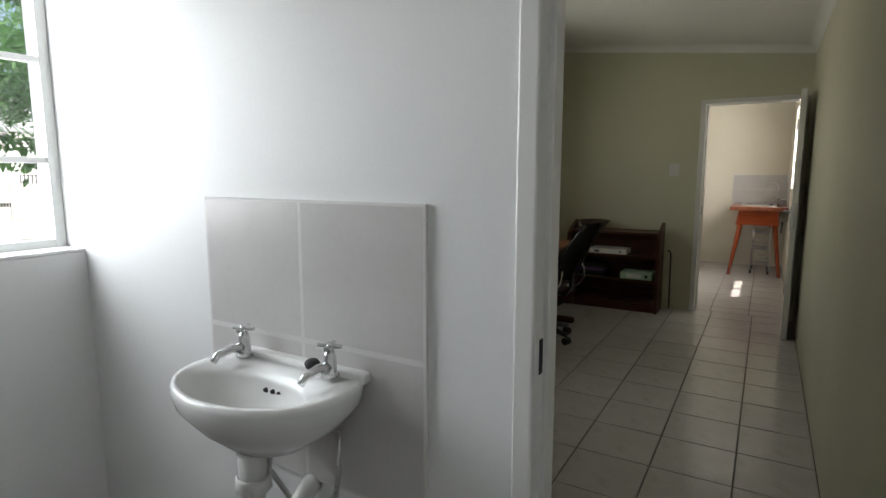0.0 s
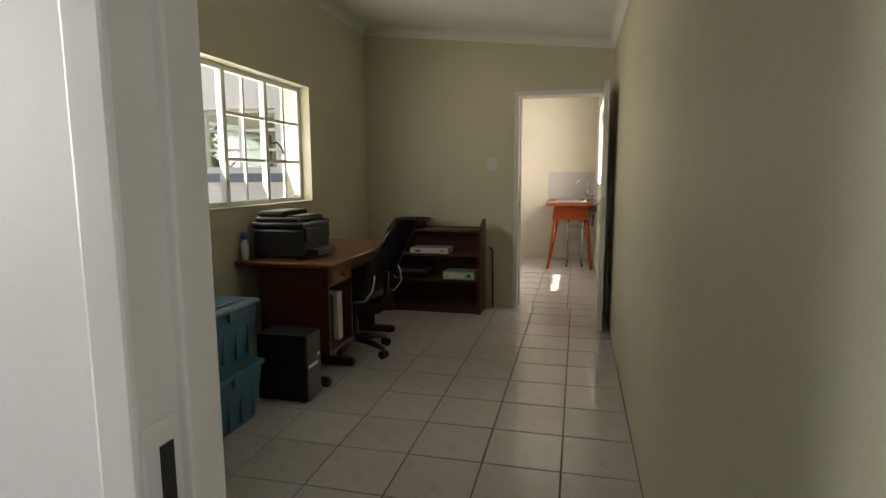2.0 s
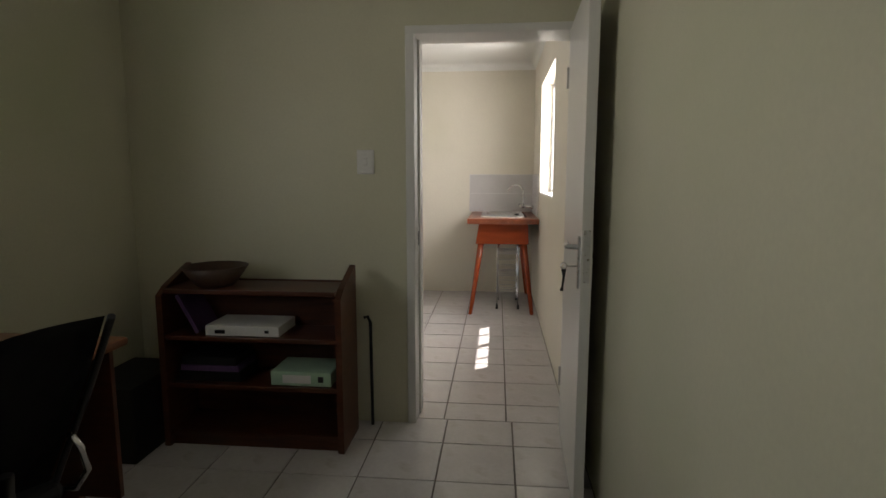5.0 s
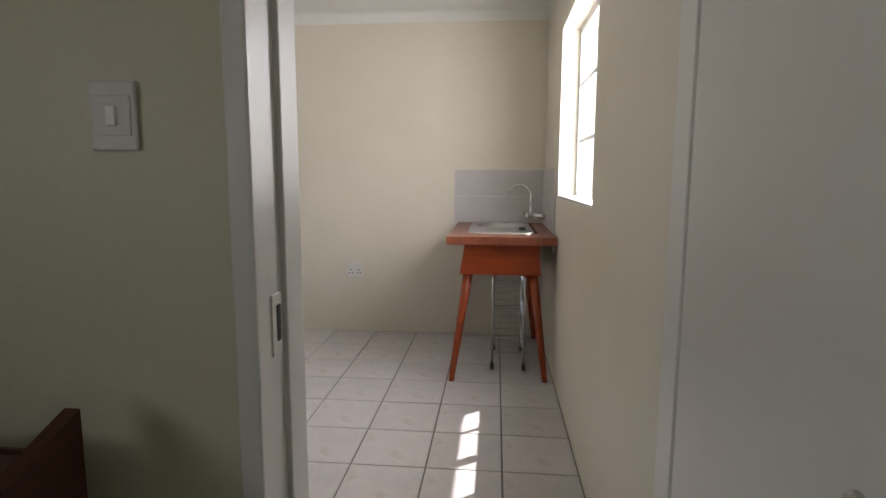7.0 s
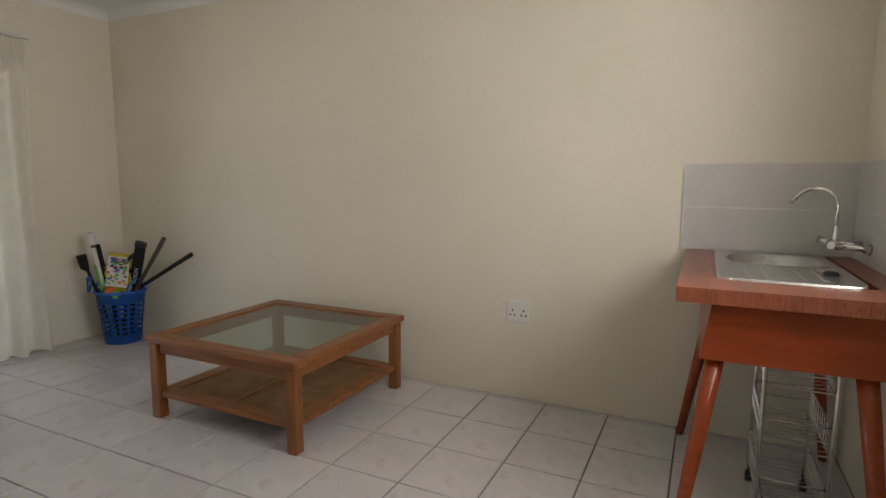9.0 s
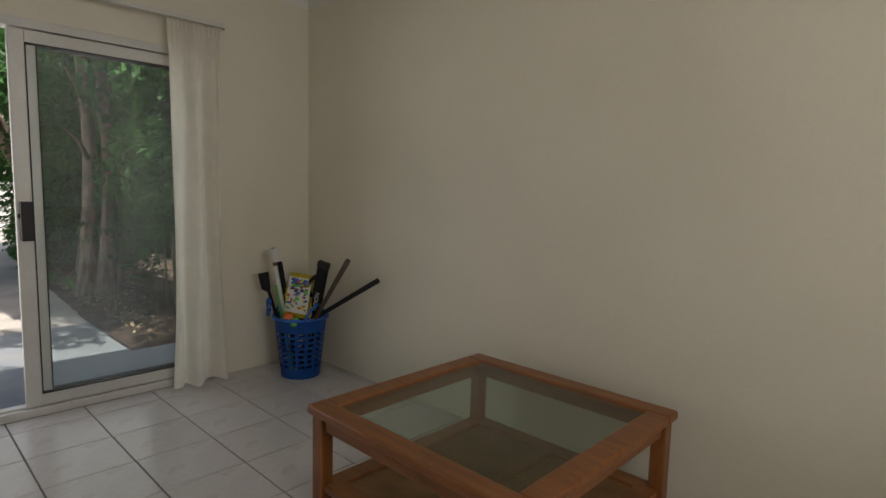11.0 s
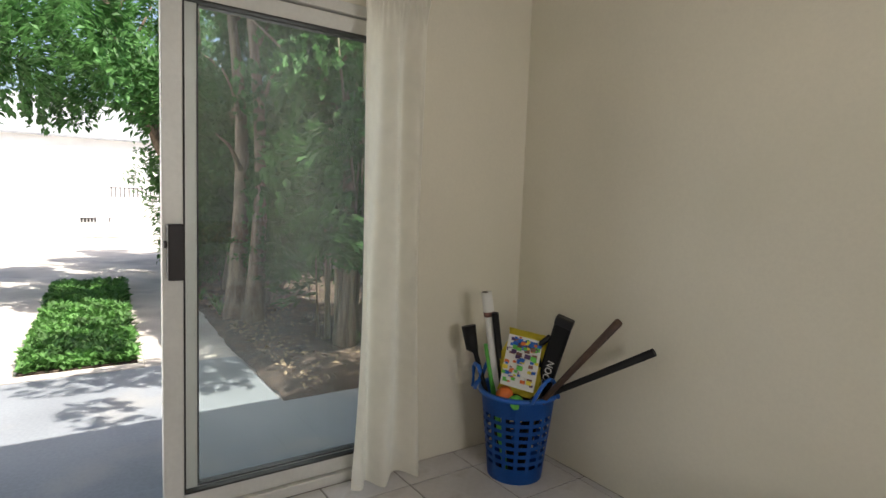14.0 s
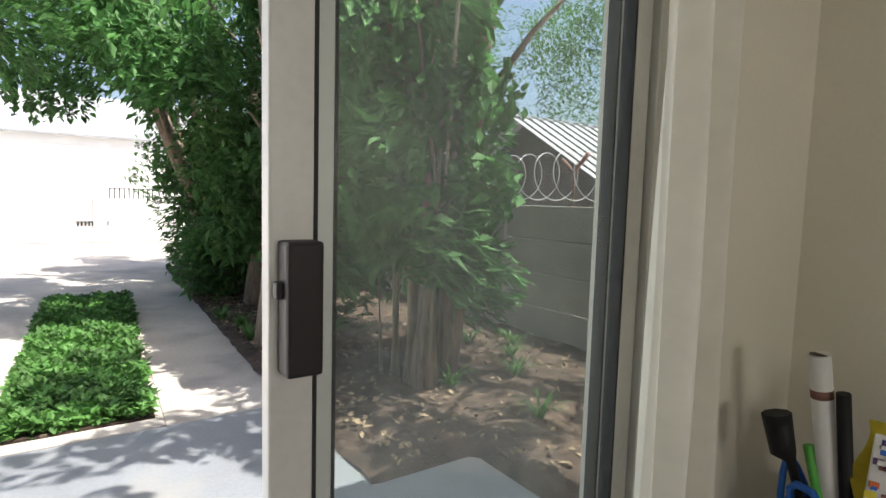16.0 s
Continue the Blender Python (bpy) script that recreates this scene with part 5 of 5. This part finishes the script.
tree("spreading tree whose branches hang over the drive", None, [((-10.6, 10.5), (-9.6, 9.0, 4.0), 0.12), ((-10.9, 10.6), (-11.5, 9.2, 4.6), 0.10)],
     hedge_clumps(-11.5, -7.6, 6.0, 9.8, 2.25, 4.2, 84, 0.36), 26000, 0.12, M_LEAF, 24)
tree("far evergreen tree at the end of the path", None, [((-12.3, 10.6), (-12.3, 10.5, 4.0), 0.10)],
     hedge_clumps(-13.5, -11.0, 9.9, 11.2, 0.4, 4.6, 40, 0.45), 18000, 0.11, M_LEAF2, 25)
tree("big tree behind the boundary wall", None, [((-10.5, 18.5), (-10.0, 18.5, 5.0), 0.16)],
     hedge_clumps(-15, -7.0, 18.0, 20.0, 1.8, 6.0, 60, 0.7), 16000, 0.12, M_LEAF2, 26)
tree("tree outside the bathroom window", None, [((-3.4, 2.6), (-3.3, 2.8, 3.8), 0.20)],
     hedge_clumps(-4.4, -2.9, 1.8, 4.2, 1.6, 3.6, 26, 0.40), 9000, 0.09, M_LEAF, 27)

# leaf litter, ground cover, small plants
rng = np.random.default_rng(5)
n = 2600
c = np.stack([rng.uniform(-10, -4.0, n), 9.9 + 2.3 * rng.uniform(0, 1, n) ** 1.5, GZ + rng.uniform(0.05, 0.085, n)], 1)
c = c[(c[:, 0] < -4.52) | (c[:, 1] > 10.36)]
tagged(new("leaf_litter", leaf_mesh("leaf_litter", c, 0.045, M_DRYLEAF, 6, droop=0.0, slim=0.5)), "dry fallen leaves on the soil", "leaves", "", "stuff")
n = 24000
u, v = rng.uniform(0, 1, n), rng.uniform(0, 1, n)
c = np.stack([-5.83 - 4.25 * u, 8.26 + (0.74 + 0.09 * u + 0.03 * np.sin(u * 40)) * v + 0.17 * u, GZ + rng.uniform(0.0, 0.10, n) * (0.4 + 0.6 * np.abs(np.sin(u * 23 + v * 7)))], 1)
tagged(new("ground_cover", leaf_mesh("ground_cover", c, 0.055, M_GRASS, 7, droop=-0.3, slim=0.6)), "bright green leafy ground cover strip", "plants", "", "stuff")
structure("planting_strip", prism([(-5.82, 8.25), (-5.82, 9.02), (-10.1, 9.27), (-10.1, 8.42)], "z", GZ - 0.05, GZ + 0.012), M_SOIL, "soil strip under the ground cover")


def strap_plant(at, seed, n=26, r=0.22):
    rs = random.Random(seed)
    bm = bmesh.new()
    for k in range(n):
        a, ln, hgt = rs.uniform(0, math.tau), rs.uniform(0.6, 1.0) * r, rs.uniform(0.7, 1.2) * r
        c, s = math.cos(a), math.sin(a)
        prev = None
        for i in range(5):
            t = i / 4
            w = 0.010 * (1 - t * 0.9)
            p = Vector((c * ln * t, s * ln * t, hgt * (1.6 * t - t * t)))
            pair = (bm.verts.new(p + Vector((-s * w, c * w, 0))), bm.verts.new(p - Vector((-s * w, c * w, 0))))
            if prev:
                bm.faces.new((prev[0], prev[1], pair[1], pair[0]))
            prev = pair
    ob = solid("strap_plant", bm, M_GRASS, "small strap-leaved plant growing in the soil bed", "plant", "small plants in the bed")
    ob.location = at
    return ob


for k, (x, y) in enumerate(((-5.25, 10.75), (-5.9, 11.9), (-5.6, 11.6), (-7.2, 9.95), (-8.1, 9.92), (-6.6, 11.8), (-4.9, 12.0), (-6.1, 11.55), (-5.2, 11.3), (-4.55, 10.9), (-7.7, 10.0))):
    strap_plant((x, y, GZ + 0.03), 40 + k)

# boundary wall of precast panels and posts
bw = thing("boundary_wall", "grey precast concrete panel wall with posts", "wall", at=(0, 12.36, GZ))
for k in range(7):
    x = -14.2 + k * 1.52
    part("post", B(x - 0.06, -0.06, 0, x + 0.06, 0.06, 1.34, 0.008), M_PRECAST, bw)
    for j in range(4):
        part("panel", B(x + 0.061, -0.02, 0.325 * j + 0.004, x + 1.459, 0.02, 0.325 * (j + 1) - 0.004, 0.008), M_PRECAST, bw)
bw2 = copy_thing(bw, pose(9.12, 12.36, GZ))
pb = thing("wire_bracket", "rusty forked iron bracket carrying coiled security wire", "bracket", at=(-5.7, 12.36, 1.20))
part("arm", tube([(0, 0, -0.1), (0, 0, 0.28), (0.16, 0, 0.44)], 0.02, 6), M_IRON, pb)
part("arm", tube([(0, 0, 0.28), (-0.14, 0, 0.40)], 0.018, 6), M_IRON, pb)
coil = [(-1.8 + 0.006 * i, 0.22 * math.cos(i * 0.16), 0.25 + 0.22 * math.sin(i * 0.16)) for i in range(560)]
part("coiled_wire", tube(coil, 0.004, 4), M_STEEL, pb)

ng = thing("neighbour_shed", "shed with a dark gable and corrugated roof behind the wall", "shed", at=(-8.4, 14.3, GZ))
part("wall", B(-1.6, 0.0, 0.0, 1.7, 3.0, 1.5), M_DARKROOF, ng)
part("gable", prism([(-1.6, 1.501), (1.7, 1.501), (0.0, 2.5)], "y", 0.0, 0.1), M_DARKROOF, ng)
for sgn, x0, x1, z0, z1 in ((1, -0.05, 2.1, 2.56, 1.32), (-1, 0.05, -2.0, 2.56, 1.32)):
    bm = bmesh.new()
    K = 30
    for i in range(K):
        ya = -0.3 + 3.4 * i / K
        h = 0.03 * (i % 2)
        box(bm, 0, ya, 0, 1, ya + 3.4 / K, 0.012)
        for vtx in list(bm.verts)[-8:]:
            t = vtx.co.x
            vtx.co = Vector((x0 + (x1 - x0) * t, vtx.co.y, z0 + (z1 - z0) * t + vtx.co.z + h))
    part("roof", bm, M_ROOF, ng)

# far side of the yard: pale wall with a short railing on it
fw_ = thing("yard_wall", "pale boundary wall across the drive", "wall", at=(-19, 0, GZ))
part("wall", B(-0.2, -8, 0, 0.0, 30, 1.12, 0.01), M_EXTWALL, fw_)
part("pier", B(-0.25, 9.3, 0, 0.05, 9.6, 1.45, 0.01), M_EXTWALL, fw_)
gt = thing("iron_railing", "short dark barred railing on the far wall", "railing", at=(-19.1, 9.65, GZ + 1.12))
part("rail", B(-0.015, 0.0, 0.26, 0.015, 1.05, 0.28), M_BLACKMATT, gt)
for k in range(10):
    part("bar", B(-0.012, 0.02 + 0.11 * k, 0.0, 0.012, 0.045 + 0.11 * k, 0.3), M_BLACKMATT, gt)

vg = thing("vent_grille", "small dark barred grille low in the pale wall", "grille", at=(-18.99, 8.95, GZ + 0.42))
for k in range(9):
    part("bar", B(-0.012, 0.08 * k, 0.0, 0.012, 0.08 * k + 0.04, 0.10), M_DARKGREY, vg)
part("rail", B(-0.012, -0.03, 0.101, 0.012, 0.72, 0.12), M_DARKGREY, vg)
nh = thing("neighbour_house", "white plastered house with a grey roof across the drive", "house", at=(-23, 0, GZ))
part("wall", B(-5.0, -10.0, 0, 0.0, 16.0, 3.0), M_EXTWALL, nh)
part("roof", prism([(0.12, 2.98), (0.12, 3.05), (-2.5, 4.6), (-5.12, 3.05), (-5.12, 2.98)], "y", -10.5, 16.5), M_ROOF, nh)

# ---------- floor tiles, one by one ----------
def tile_mesh(w, d, name="tile", h=0.006, material=M_TILE):
    bm = bmesh.new()
    b = 0.0012
    lo = [bm.verts.new((x, y, -0.004)) for x, y in ((-w / 2, -d / 2), (w / 2, -d / 2), (w / 2, d / 2), (-w / 2, d / 2))]
    up = [bm.verts.new((x, y, 0.0005)) for x, y in ((-w / 2 + b, -d / 2 + b), (w / 2 - b, -d / 2 + b), (w / 2 - b, d / 2 - b), (-w / 2 + b, d / 2 - b))]
    bm.faces.new(up)
    for i in range(4):
        j = (i + 1) % 4
        bm.faces.new((lo[i], lo[j], up[j], up[i]))
    return mesh_of(name, bm, material)


TILE_CACHE = {}
TILE_RANDOM = random.Random(7)


def lay_tiles(x_line, y_line, px, py, x0, x1, y0, y1):
    """Square tiles on a grid through (x_line, y_line), cut at the room's edges."""
    g = 0.0065
    i0, i1 = math.floor((x0 - x_line) / px), math.ceil((x1 - x_line) / px)
    j0, j1 = math.floor((y0 - y_line) / py), math.ceil((y1 - y_line) / py)
    for i in range(i0, i1):
        for j in range(j0, j1):
            xa, xb = max(x0, x_line + i * px), min(x1, x_line + (i + 1) * px)
            ya, yb = max(y0, y_line + j * py), min(y1, y_line + (j + 1) * py)
            if xb - xa < 0.03 or yb - ya < 0.03:
                continue
            key = (round(xb - xa, 3), round(yb - ya, 3))
            if key not in TILE_CACHE:
                TILE_CACHE[key] = tile_mesh(key[0] - g, key[1] - g)
            ob = new("tile", TILE_CACHE[key])
            ob.parent = floor_ob
            ob.location = ((xa + xb) / 2, (ya + yb) / 2, TILE_RANDOM.uniform(-0.0006, 0.0004))


lay_tiles(1.555, 4.757, 0.350, 0.349, STUDY_X0, STUDY_X1 - 0.0, PART_Y - 0.09, STUDY_Y1 + 0.06)
lay_tiles(1.525, 8.394, 0.341, 0.349, KIT_X0 + 0.0, KIT_X1, STUDY_Y1 + 0.06, KIT_Y1)
